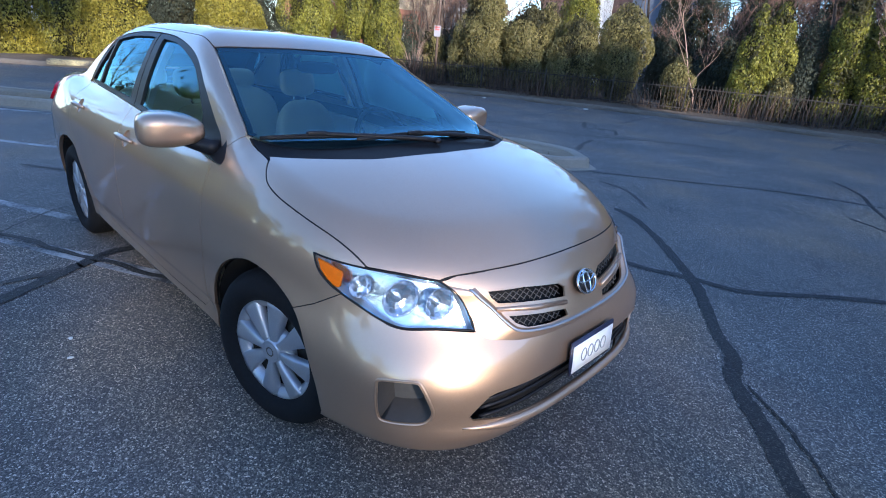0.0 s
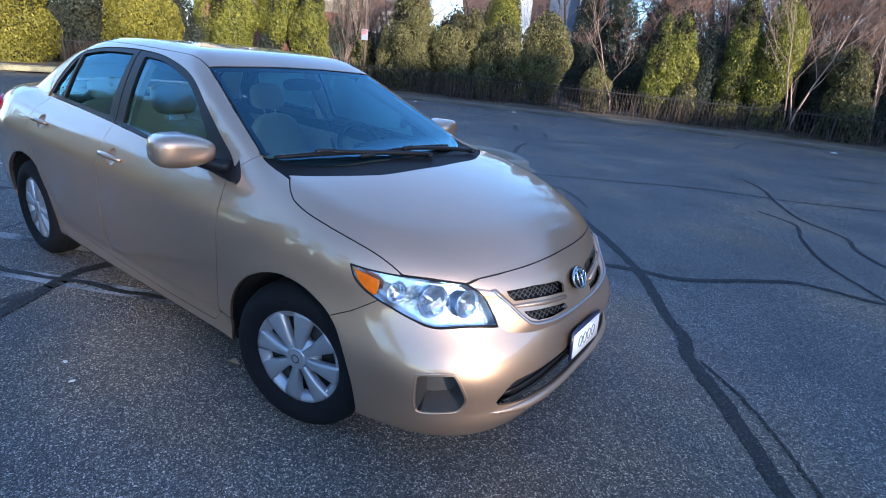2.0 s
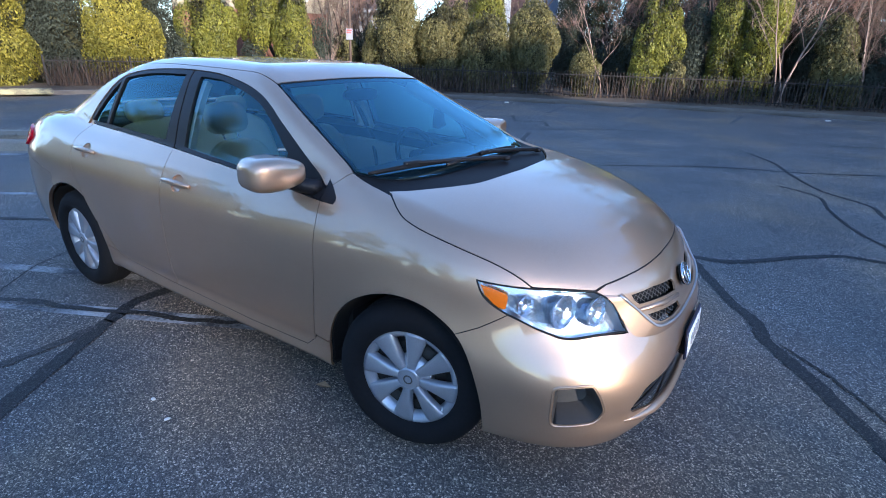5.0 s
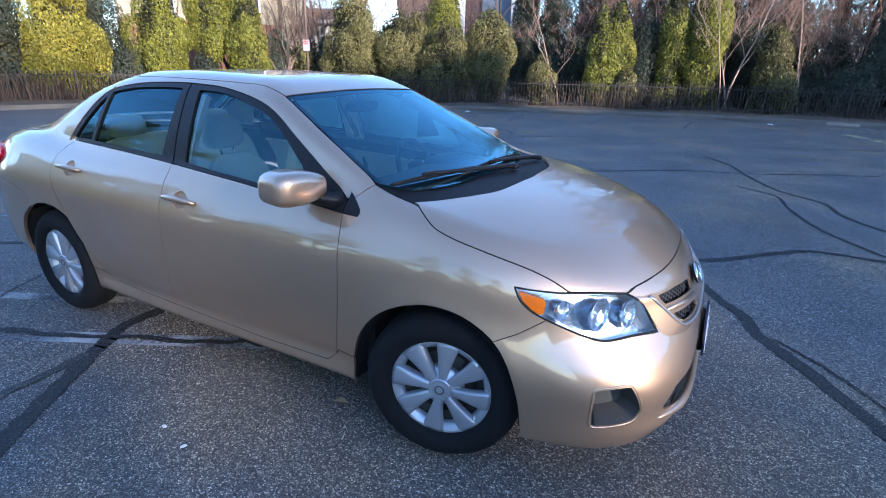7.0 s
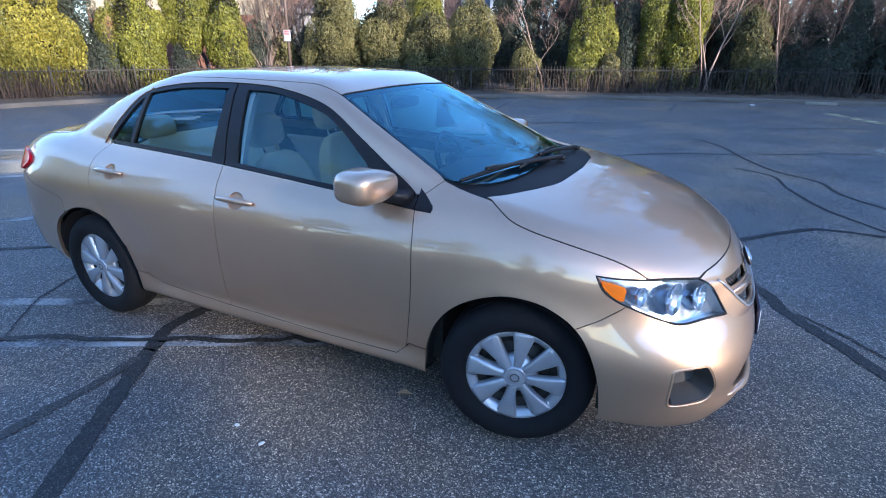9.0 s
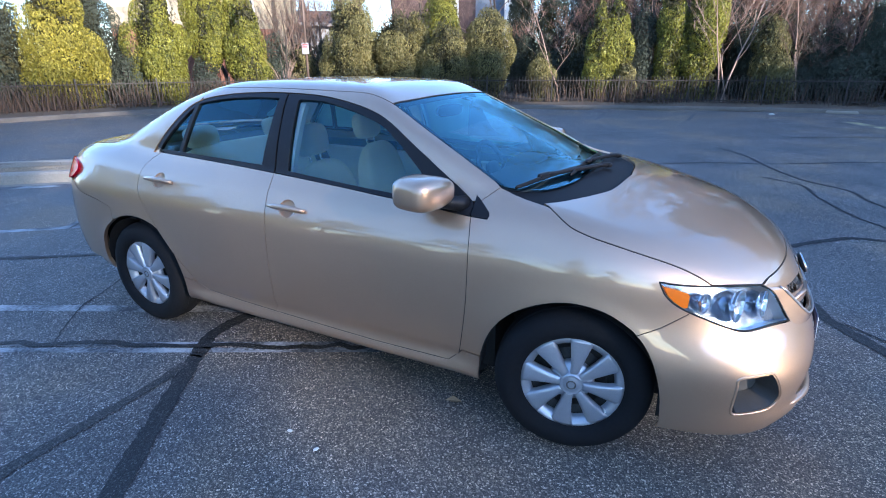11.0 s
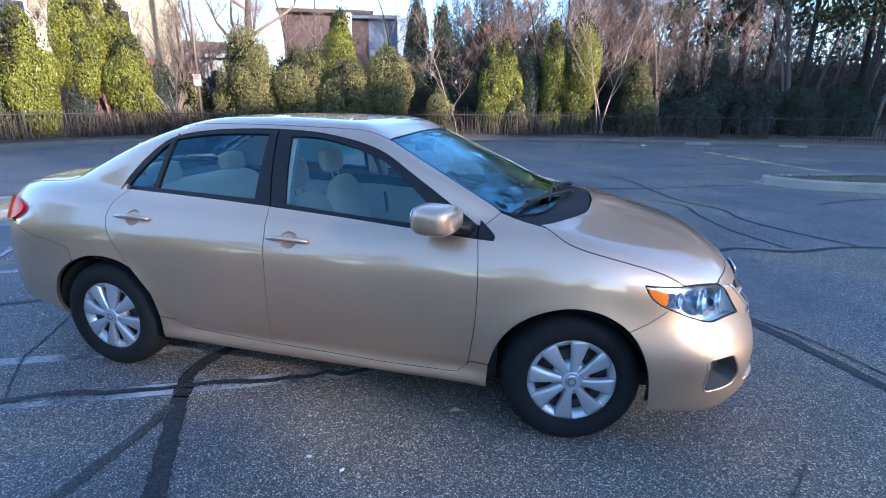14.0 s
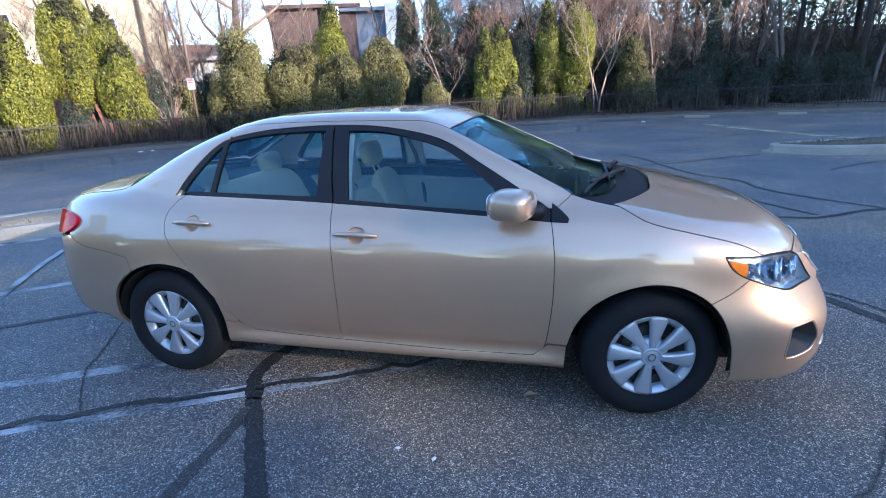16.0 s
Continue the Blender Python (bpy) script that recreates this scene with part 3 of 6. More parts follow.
panel("cowl_end", [(1.04, .64), (1.04, .735), (1.19, .775), (1.19, .66)], on_top, BLACK, car, step=.03, gap=0, lift=-.016, lip=.01)
for s in (1, -1):
    for line, project in ((hood_seam, on_side), (front_seam, on_side), (door_front, on_side), ([q for q in door_split if q[1] > .33] + [(-.237, .335)], on_side), (rear_seam, on_side), (door_foot, on_side), (rear_foot, on_side)):
        p = project(np.array(line))
        part("seam_seal", mesh("seam_seal", *tube((p - .0055 * gradient(p)) * [1, s, 1], .0036, 6), BLACK), car)
p = on_top(np.concatenate([header[::-1], header[1:] * [1, -1]]) + [.003, 0])
part("seam_seal", mesh("seam_seal", *tube(p - .004 * gradient(p), .0040, 6), BLACK), car)
p = on_front(np.array(curve([*NOSE_EDGE, *[(-a, z) for a, z in NOSE_EDGE[-2::-1]]])))
part("seam_seal", mesh("seam_seal", *tube(p - .0055 * gradient(p), .0036, 6), BLACK), car)

for s in (1, -1):
    p = on_side(np.array(cut(frame_top, -1.2, .84)))
    part("door_seal", mesh("door_seal", *tube((p - .024 * gradient(p)) * [1, s, 1], .012, 6), BLACK), car)
    p = on_top(np.array(pillar_edge))
    part("screen_seal", mesh("screen_seal", *tube((p - .020 * gradient(p)) * [1, s, 1], .010, 6), BLACK), car)

# windows in black frames
front_pane = curve([(.612, .986), (.41, .996), (.124, 1.014), (-.165, 1.035)], 4) + [(-.192, 1.358)] + curve([(-.182, 1.363), (.018, 1.351), (.278, 1.287), (.42, 1.212), (.575, 1.090)], 5)
rear_pane = [(-.342, 1.048), (-.966, 1.066)] + [(-.905, 1.320)] + curve([(-.885, 1.327), (-.70, 1.354), (-.5, 1.365), (-.322, 1.367)], 4)
small_pane = [(-.994, 1.066), (-1.170, 1.068)] + curve([(-1.162, 1.082), (-1.10, 1.155), (-.985, 1.268), (-.936, 1.302)], 4)
panel("front_window_frame", [(-.243, 1.021), *cut(belt, -.19, .845), (.846, .988), *cut(frame_top, -.262, .84)[::-1], (-.272, 1.388), (-.256, 1.15)], on_side, TRIM, car, step=.03, lift=-.003, lip=.02, holes=[front_pane], label="black front window surround")
panel("rear_window_frame", [*cut(belt, -1.145, -.25), (-.249, 1.021), (-.262, 1.15), (-.279, 1.388), *cut(frame_top, -1.215, -.285)[::-1]], on_side, TRIM, car, step=.03, lift=-.003, lip=.02, holes=[rear_pane, small_pane], label="black rear window surround")
panel("front_side_window", front_pane, on_side, GLASS, car, gap=-.006, lift=-.012, lip=.004)
panel("rear_side_window", rear_pane, on_side, GLASS, car, gap=-.006, lift=-.012, lip=.004)
panel("quarter_window", small_pane, on_side, GLASS, car, gap=-.006, lift=-.012, lip=.004)
panel("mirror_sail", [(.847, .949), (.897, .945), (.917, .946), (.926, .951), (.929, .959), (.923, .969), (.899, .990), (.872, 1.010), (.847, 1.026)], on_side, TRIM, car, step=.012, lift=.0012, lip=.003)

# nose
fog = curve([(49.2, .470), (48.4, .480), (43.2, .489), (41.9, .478), (40.3, .420), (39.8, .385), (40.8, .350), (43, .338), (47.6, .328), (48.8, .340), (49.2, .40), (49.2, .470)], 3)[:-1]
upper_gap = [(29.0, .731), (20, .727), (9.0, .708), (7.2, .690), (7.6, .662), (18, .680), (26.8, .693), (28.4, .712)]
lower_gap = [(24.6, .652), (16, .638), (8.2, .624), (7.8, .602), (14.5, .602), (20.5, .611), (23.2, .630)]
mouth_half = curve([(0, .436), (10, .438), (21.6, .441), (28.6, .440), (31.0, .412), (33.0, .365)], 4)
mouth = np.array([*mouth_half, (32.0, .345), (25, .324), (12, .310), (0, .306)])
mouth = np.concatenate([mouth, mouth[1:-1][::-1] * [-1, 1]])
flip = lambda line: [(-a, z) for a, z in line]
edge_arch = turned([p for p in front_arch if p[0] > 1.545 and p[1] > .24], NOSE, 1)
low_half = [(65.0, .222), (55, .213), (40, .203), (20, .194), (0, .192)]
lamp_low = sorted([p for p in lamp if p[0] <= 38.9 and p[1] > .645], key=lambda p: -p[1]) + [(32.1, .624)] + [p for p in lamp[len(lamp) // 2 - 8:] if 36 < p[0] < 58 and p[1] < .70]
lamp_low = [(a - .2 if z > .64 else a, z - .002) for a, z in lamp_low]
half = [*NOSE_EDGE[::-1][:-1], (38.9, .766), *lamp_low, *turned(front_seam, NOSE, 1)[::-1], *edge_arch, (62.6, .226), *low_half[1:]]
panel("front_bumper", half + flip(half)[1:-1][::-1], on_front, PAINT, car, (1,), step=.028, lip=.008, hole_lip=.02, holes=[fog, flip(fog), upper_gap, flip(upper_gap), lower_gap, flip(lower_gap), mouth], label="gold front bumper, sunlit sheen on its brow")
wide = [(35, .752), (20, .756), (0, .756), (-20, .756), (-35, .752), (-27, .598), (0, .592), (27, .598)]
panel("grille_back", wide, on_front, BLACK, car, (1,), lift=-.05, lip=0)
panel("intake_back", [(35, .46), (0, .465), (-35, .46), (-35, .245), (0, .245), (35, .245)], on_front, BLACK, car, (1,), lift=-.07, lip=0)
panel("fog_recess", [(51.5, .505), (37, .505), (37, .305), (51.5, .305)], on_front, GREY, car, lift=-.085, lip=0, label="grey blanking plate in the bumper")


def skin_line(line, lift, project=on_front):
    p = project(np.array(line, float))
    return p + lift * gradient(p)


def wires(name, gap, parent, spacing=1.9):
    """Crossed wires behind an opening of the grille."""
    pieces = []
    zs = [z for _, z in gap]
    lo, hi = min(zs), max(zs)
    for slope in (-95, 95):
        for a0 in np.arange(-10, 45, spacing):
            line = [(a0 + (z - lo) * slope, z) for z in np.linspace(lo, hi, 9)]
            keep = [q for q in line if within([q], gap)[0]]
            if len(keep) > 2:
                pieces.append(tube(skin_line(keep, -.018), .0017, 4))
    right = join(*pieces)
    for s in (1, -1):
        part(name, mesh(name, np.array(right[0]) * [1, s, 1], right[1], GREY), parent)


wires("grille_mesh", upper_gap, car), wires("grille_mesh", lower_gap, car)
trim_line = curve([(33.0, .740), (31.2, .714), (29.0, .684), (25.5, .630), (22.7, .606), (15.5, .593), (8, .588), (0, .586)], 5)
for s in (1, -1):
    p = (skin_line(trim_line, .002) + gradient(skin_line(trim_line, 0)) * np.interp(np.arange(len(trim_line)), [0, 3, 18, 26, 35], [.002, .013, .014, .007, .005])[:, None]) * [1, s, 1]
    part("grille_trim", mesh("grille_trim", *tube(p, .0048, 8), SILVER), car, "bright silver strip round the grille")
    p = skin_line([(27.4, .676), (18, .661), (8, .645)], .004) * [1, s, 1]
    part("grille_bar", mesh("grille_bar", *tube(p, [.007, .010, .009], 8), PAINT), car)
for z in (.332, .365, .398):
    p = skin_line([(a, z + .006 * math.cos(math.radians(a * 3))) for a in np.linspace(-30, 30, 25)], -.03)
    part("intake_slat", mesh("intake_slat", *tube(p, .0075, 6), TRIM), car)
lip_line = skin_line([(a, .288 + .030 * (a / 33) ** 2) for a in np.linspace(-34, 34, 31)], -.002)
part("intake_lip", mesh("intake_lip", *tube(lip_line, np.interp(np.arange(31), [0, 4, 26, 30], [.004, .019, .019, .004]), 12), PAINT), car)
for s in (1, -1):
    p = skin_line(shrunk(np.array(fog) * [.0158, 1], -.006) / [.0158, 1], -.0015) * [1, s, 1]
    part("fog_bezel", mesh("fog_bezel", *tube(p, .0048, 8, True), PAINT), car)
    a0, a1 = skin_line(fog, -.004), skin_line(shrunk(np.array(fog) * [.0158, 1], .020) / [.0158, 1], -.086)
    n = len(a0)
    part("fog_sleeve", mesh("fog_sleeve", np.r_[a0, a1] * [1, s, 1], [(i, (i + 1) % n, n + (i + 1) % n, n + i) for i in range(n)], TAUPE), car)
    out, ridge = np.array(curve([(37.8, .756), (35.0, .716), (31.9, .640), (30.4, .606), (26.0, .590), (21, .580), (12, .572), (0, .570)], 5)), np.array(trim_line)
    rise = np.interp(np.arange(len(ridge)), [0, 3, 18, 26, 35], [.002, .013, .014, .007, .005])[:, None]
    w0, w1, w2 = skin_line(out, .0006), skin_line(ridge, 0), skin_line(ridge - [[1.1, -.006]], .0004)
    w1 = w1 + rise * gradient(w1)
    n = len(w0)
    part("grille_wing", mesh("grille_wing", np.r_[w0, w1, w1, w2] * [1, s, 1], [(k * 2 * n + i, k * 2 * n + i + 1, k * 2 * n + n + i + 1, k * 2 * n + n + i) for k in range(2) for i in range(n - 1)], PAINT), car, "raised gold ridge between headlight and grille")

# emblem: plain oval shapes
e0 = skin_line([(0, .684)], .012)[0]
tip = Matrix.Translation(e0) @ Euler((0, radians(-28), 0)).to_matrix().to_4x4()
oval = lambda a, b, n=28: [(0, a * math.cos(2 * math.pi * k / n), b * math.sin(2 * math.pi * k / n)) for k in range(n)]
emblem = part("emblem", mesh("emblem", *moved(blob((.010, .058, .042), 1), tip), BLACK), car, "dark oval badge with bright rings")
for ring in (oval(.060, .043), [(x, y * .45, z * .92) for x, y, z in oval(.042, .043)], [(x, y * .85, z * .38 + .014) for x, y, z in oval(.060, .043)]):
    part("badge_ring", mesh("badge_ring", *moved(tube([(x + .010, y, z) for x, y, z in ring], .0040, 8, True), tip), CHROME), emblem)

PLATE_AT = pose(float(on_front([[0, .452]])[0, 0]) + .018, 0, .452, 0, -4, 0)
# the plate: white card in a blue frame, its print as plain rings
plate = part("front_plate", mesh("front_plate", *moved(box(-.004, .006, -.152, .152, -.066, .066, .003), PLATE_AT), NAVY), car, "white dealer card in a dark blue plate frame")
part("card", mesh("card", *moved(box(.006, .009, -.143, .143, -.056, .050, .001), PLATE_AT), PLATE), plate)
for k in range(4):
    ring = [(.0105, (k - 1.5) * .047 + .018 * math.cos(a), -.002 + .024 * math.sin(a)) for a in np.linspace(0, 2 * math.pi, 22, False)]
    part("printed_ring", mesh("printed_ring", *moved(tube(ring, .0022, 5, True), PLATE_AT), PRINT), plate)
part("plate_bracket", mesh("plate_bracket", *moved(box(-.03, -.004, -.10, .10, -.07, .05, .004), PLATE_AT), BLACK), plate)

# head lamps
for s in (1, -1):
    me = lambda name, piece, mat, smooth=True: mesh(name, np.array(piece[0]) * [1, s, 1], [q if s > 0 else tuple(q)[::-1] for q in piece[1]], mat, smooth)
    head = panel("headlight", lamp, on_front, LENS, car, (s,), step=.03, gap=.004, lift=-.001, lip=.006, label="clear headlight with chrome bowls and an amber corner")[0]
    rim = skin_line(shrunk(np.array(lamp) * [.0158, 1], .001) / [.0158, 1], -.001)
    part("gasket", me("gasket", tube(rim, .0034, 6, True), BLACK), head)
    panel("housing", lamp, on_front, MIRROR, head, (s,), step=.03, gap=.006, lift=-.045, lip=0)
    q0, q1 = skin_line(shrunk(np.array(lamp) * [.0158, 1], .004) / [.0158, 1], -.006), skin_line(shrunk(np.array(lamp) * [.0158, 1], .008) / [.0158, 1], -.048)
    n = len(q0)
    part("side_wall", me("side_wall", ([*q0, *q1], [(i, (i + 1) % n, n + (i + 1) % n, n + i) for i in range(n)]), SILVER), head)
    panel("amber_corner", [(64.7, .792), (62.5, .785), (58.9, .768), (58.5, .756), (58.9, .716), (59.5, .712), (60.4, .716), (62, .733), (63.6, .757)], on_front, AMBER, head, (s,), step=.015, lift=-.005, lip=.01, label="amber side reflector")
    for a, z, r, deep in ((55.3, .730, .036, .026), (47.0, .712, .060, .030), (39.2, .704, .052, .028)):
        c = skin_line([(a, z)], -.022)[0]
        g = gradient(skin_line([(a, z)], 0))[0]
        way = Vector((.85 + .15 * g[0], .45 * g[1], .05)).normalized()
        turn = Matrix.Translation(c) @ way.to_track_quat("Y", "Z").to_matrix().to_4x4()
        bowl = [(r * math.sin(k * .196), deep * (.55 - math.cos(k * .196))) for k in range(9)]
        part("bowl", me("bowl", moved(lathe(bowl[::2], 14), turn), MIRROR, False), head)
        part("bowl_ring", me("bowl_ring", moved(lathe([(r * .99, deep * .56), (r * 1.012, deep * .60), (r * 1.025, deep * .56), (r * 1.01, deep * .5)], 36), turn), CHROME), head)
        part("bulb", me("bulb", moved(blob((.009, .016, .009), 1, 8, 12), turn @ Matrix.Translation((0, -.008, 0))), CHROME), head)

# tail: bumper, panel, lamps
rear_half = [(0, .80), (30, .80), (44, .82), *turned(back_seam + [p for p in rear_arch[::-1] if p[0] < -1.48], TAIL, -1), (50, .315), (30, .335), (0, .345)]
panel("rear_bumper", rear_half + flip(rear_half)[1:-1][::-1], on_rear, PAINT, car, (1,), step=.045, lip=.02, label="gold rear bumper")
tail_half = [(0, 1.02), (25, 1.015), (36, 1.0), (42, .945), (44, .83), (30, .803), (0, .803)]
panel("trunk_face", tail_half + flip(tail_half)[1:-1][::-1], on_rear, PAINT, car, (1,), step=.05)
panel("tail_light", curve([(34, .945), (40, .962), (45.0, .955), (48.8, .932), (50.0, .90), (48.6, .868), (46, .842), (41, .834), (34, .838)], 4), on_rear, RED, car, step=.02, lift=.016, lip=.03, label="glossy red wraparound tail light")

# what lies under the skin
under = [(-1.98, .40), (-2.0, .80), (-1.9, .98), (-1.2, .99), (-.2, .985), (.84, .90), (1.25, .87), (1.46, .80), (1.50, .66), (1.62, .58), (1.86, .54), (1.86, .30), (1.63, .26), *cut(front_arch, .9, 1.63)[::-1], (.90, .245), (-.90, .245), *rear_arch[::-1]]
panel("inner_shell", under, on_side, DARK, car, step=.07, gap=0, lift=-.022, lip=0)
part("floor_pan", mesh("floor_pan", *join(box(-2.0, 1.9, -.55, .55, .20, .27), box(-.9, .9, -.80, .80, .22, .28)), DARK, False), car)
part("bulkhead", mesh("bulkhead", *box(.88, .95, -.74, .74, .25, .93), DARK, False), car)
part("trunk_box", mesh("trunk_box", *box(-2.0, -1.25, -.62, .62, .28, .95), DARK, False), car)
for axle in (FRONT_AXLE - .02, REAR_AXLE + .01):
    for s in (1, -1):
        arc = [(axle + .372 * math.cos(a), .30 + .372 * math.sin(a)) for a in np.linspace(-.02, math.pi + .02, 26)]
        skin = [min(.843, abs(q[1]) - .016) for q in on_side(np.array(arc))]
        vs = [(x, s * y, z) for (x, z), outer in zip(arc, skin) for y in (.50, outer)]
        well = vs, [(2 * i, 2 * i + 1, 2 * i + 3, 2 * i + 2) for i in range(len(arc) - 1)]
        disc = [(axle, s * .50, .30)] + [(x, s * .50, z) for x, z in arc], [(0, i + 1, i + 2) for i in range(len(arc) - 1)]
        part("wheel_well", mesh("wheel_well", *join(well, disc), DARK), car)

# handles, mirrors, wipers
for (hx, hz) in HANDLES:
    p = on_side([[hx, hz], [hx - .117, hz], [hx + .113, hz - .002]])
    g = gradient(p[:1])[0]
    for s in (1, -1):
        out = []
        for i, u in enumerate(np.linspace(0, 1, 13)):
            c = p[1] + (p[2] - p[1]) * u + g * (.006 + .024 * math.sin(math.pi * u) ** .5)
            out.append(c * [1, s, 1])
        r = [.004 + .0105 * math.sin(math.pi * min(max(u, .03), .97)) ** .45 for u in np.linspace(0, 1, 13)]
        grip = part("door_handle", mesh("door_handle", *tube(out, r, 10), PAINT), car, "body-coloured pull handle")
        k, a = np.repeat(np.arange(7) / 6, 24), np.tile(np.linspace(0, 2 * math.pi, 24, False), 7)
        b = on_side(np.c_[hx + .051 * np.cos(a) * np.cos(k * 1.5), hz + .041 * np.sin(a) * np.cos(k * 1.5)])
        cup = (b - g * (.002 + .012 * np.sin(k * 1.5))[:, None]) * [1, s, 1]
        fs = [(r_ * 24 + j, r_ * 24 + (j + 1) % 24, (r_ + 1) * 24 + (j + 1) % 24, (r_ + 1) * 24 + j) for r_ in range(6) for j in range(24)]
        part("handle_cup", mesh("handle_cup", cup, fs, PAINT), grip)
def mirror_shell(s):
    """A rounded box, flatter below, that narrows towards the door."""
    vs, fs = blob((.095, .122, .073), .56, 20, 32)
    return [(x * (1 - .10 * max(0, -y * s / .114)), y, (z if z > 0 else z * .84) * (1 - .30 * max(0, -y * s / .116)) - .004) for x, y, z in vs], fs


for s in (1, -1):
    turn = pose(.690, s * .887, 1.050, 0, 0, s * 12)
    shell = part("door_mirror", mesh("door_mirror", *moved(mirror_shell(s), turn), PAINT), car, "gold wing mirror on a black stalk")
    part("mirror_glass", mesh("mirror_glass", *moved(blob((.004, .088, .050), .5, 8, 20), turn @ Matrix.Translation((-.0915, 0, 0))), CHROME), shell)
    part("mirror_stalk", mesh("mirror_stalk", *tube([(.80, s * .745, .985), (.785, s * .775, .988), (.74, s * .815, 1.0), (.70, s * .86, 1.015)], [.034, .032, .028, .024], 12), TRIM), shell)


def wiper(pivot, cap, start, end):
    """An arm from its pivot on the cowl to the middle of a long blade at the foot of the windscreen."""
    lay = lambda a, b, n, lift: (lambda p: p + gradient(p) * np.array(lift)[:, None])(on_top(np.linspace(a, b, n)))
    arm = part("wiper", mesh("wiper", *tube(lay(pivot, cap, 9, np.linspace(.010, .022, 9)), np.linspace(.012, .009, 9), 8), TRIM), car, "black wiper arm and blade")
    p = lay(start, end, 13, np.full(13, .011))
    part("wiper_blade", mesh("wiper_blade", *tube(p, [.005, *[.0085] * 11, .005], 6), BLACK), arm)
    spine = lay(start, end, 13, .016 + .005 * np.sin(np.linspace(0, math.pi, 13)))
    part("blade_spine", mesh("blade_spine", *tube(spine, .0038, 6), TRIM), arm)
    way = math.degrees(math.atan2(end[1] - start[1], end[0] - start[0]))
    c = lay(cap, cap, 1, [.022])[0]
    part("blade_clip", mesh("blade_clip", *moved(blob((.046, .012, .011), .5, 8, 14), pose(*c, 0, 0, way)), TRIM), arm)
    c = lay(pivot, pivot, 1, [.006])[0]
    part("wiper_pivot", mesh("wiper_pivot", *moved(blob((.022, .018, .012), .7, 8, 14), pose(*c)), TRIM), arm)


wiper((1.215, .08), (1.032, -.44), (.985, -.665), (1.112, -.12)), wiper((1.198, .50), (1.128, .02), (1.118, -.30), (1.112, .38))


# wheels
def build_wheel(parent):
    tyre = [(.196, -.058), (.205, -.078), (.217, -.092), (.233, -.099), (.253, -.101), (.273, -.097), (.293, -.084), (.308, -.066), (.315, -.045), (.317, 0), (.315, .055), (.308, .074), (.284, .090), (.24, .097), (.205, .085), (.198, .06)]
    vs, fs = lathe(tyre, 72)
    part("tyre", mesh("tyre", vs, fs, RUBBER), parent, "black road tyre")
    grooves = join(*[lathe([(.3172, y - .005), (.311, y - .0035), (.311, y + .0035), (.3172, y + .005)], 72) for y in (-.028, .004, .036)])
    part("tread", mesh("tread", *grooves, BLACK), parent)
    part("rim", mesh("rim", *join(lathe([(.199, .07), (.196, -.055), (.185, -.050), (.17, -.02), (.06, -.015), (.0, -.015)], 48), lathe([(.145, .0), (.145, -.018), (.05, -.022), (.0, -.022)], 32)), STEEL), parent, "dark steel rim behind the cover")
    ring = [(.166, -.036), (.172, -.054), (.182, -.064), (.191, -.069), (.199, -.073), (.2045, -.071), (.206, -.060)]
    cover = part("hubcap", mesh("hubcap", *lathe(ring, 72), SILVER), parent, "silver eight-spoke plastic wheel cover")
    part("cap", mesh("cap", *lathe([(0, -.083), (.014, -.084), (.030, -.083), (.035, -.080), (.040, -.084), (.045, -.082), (.050, -.070), (.058, -.060), (.074, -.056), (.086, -.046), (.090, -.030)], 40), SILVER), cover)
    part("cap_badge", mesh("cap_badge", *lathe([(.014, -.0845), (.017, -.0865), (.020, -.0845)], 24), GREY), cover)
    rows, cols, vs, fs = 14, 9, [], []
    for i in range(rows):
        u = i / (rows - 1)
        r = .042 + u * .158
        halfw = .0115 + .034 * u ** 1.15 + .005 * (1 - u) ** 3
        for j in range(cols):
            w = (j / (cols - 1) - .5) * 2
            edge = abs(w) ** 3
            a = .02 * u * u
            x, z = halfw * w, math.sqrt(max(r * r - (halfw * w) ** 2, 1e-6))
            y = -.072 - .008 * math.sin(math.pi * (.25 + .6 * u)) + .006 * edge + .003 * w
            vs.append((x * math.cos(a) - z * math.sin(a), y, x * math.sin(a) + z * math.cos(a)))
    for i in range(rows - 1):
        for j in range(cols - 1):
            k = i * cols + j
            fs.append((k, k + 1, k + cols + 1, k + cols))
    n = len(vs)
    rim_ids = [j for j in range(cols)] + [i * cols + cols - 1 for i in range(1, rows)] + [(rows - 1) * cols + j for j in range(cols - 2, -1, -1)] + [i * cols for i in range(rows - 2, 0, -1)]
    vs += [(vs[k][0] * .96, vs[k][1] + .030, vs[k][2]) for k in rim_ids]
    m = len(rim_ids)
    fs += [(rim_ids[i], n + i, n + (i + 1) % m, rim_ids[(i + 1) % m]) for i in range(m)]
    spoke = mesh("spoke", vs, fs, SILVER)
    for k in range(8):
        part("spoke", spoke, cover, at=pose(0, 0, 0, 0, 45 * k, 0))
    for k in range(5):
        a = 2 * math.pi * k / 5 + .3
        part("lug_nut", mesh("lug_nut", *moved(blob((.010, .012, .010), .7, 6, 10), Matrix.Translation((.057 * math.cos(a), -.030, .057 * math.sin(a)))), STEEL), cover)
    part("valve", mesh("valve", *tube([(.150, -.04, -.085), (.157, -.075, -.088)], .004, 6), CHALK), cover)


hub = part("wheel", None, car, "black tyre with a silver eight-spoke cover", pose(FRONT_AXLE - .006, -.745, HUB, 0, 9, 12))
build_wheel(hub)
for x, y, turn in ((REAR_AXLE, -.750, (0, 12, 0)), (FRONT_AXLE, .745, (0, 11, 192)), (REAR_AXLE, .757, (0, 31, 180))):
    copy_thing(hub, pose(x, y, HUB, *turn))

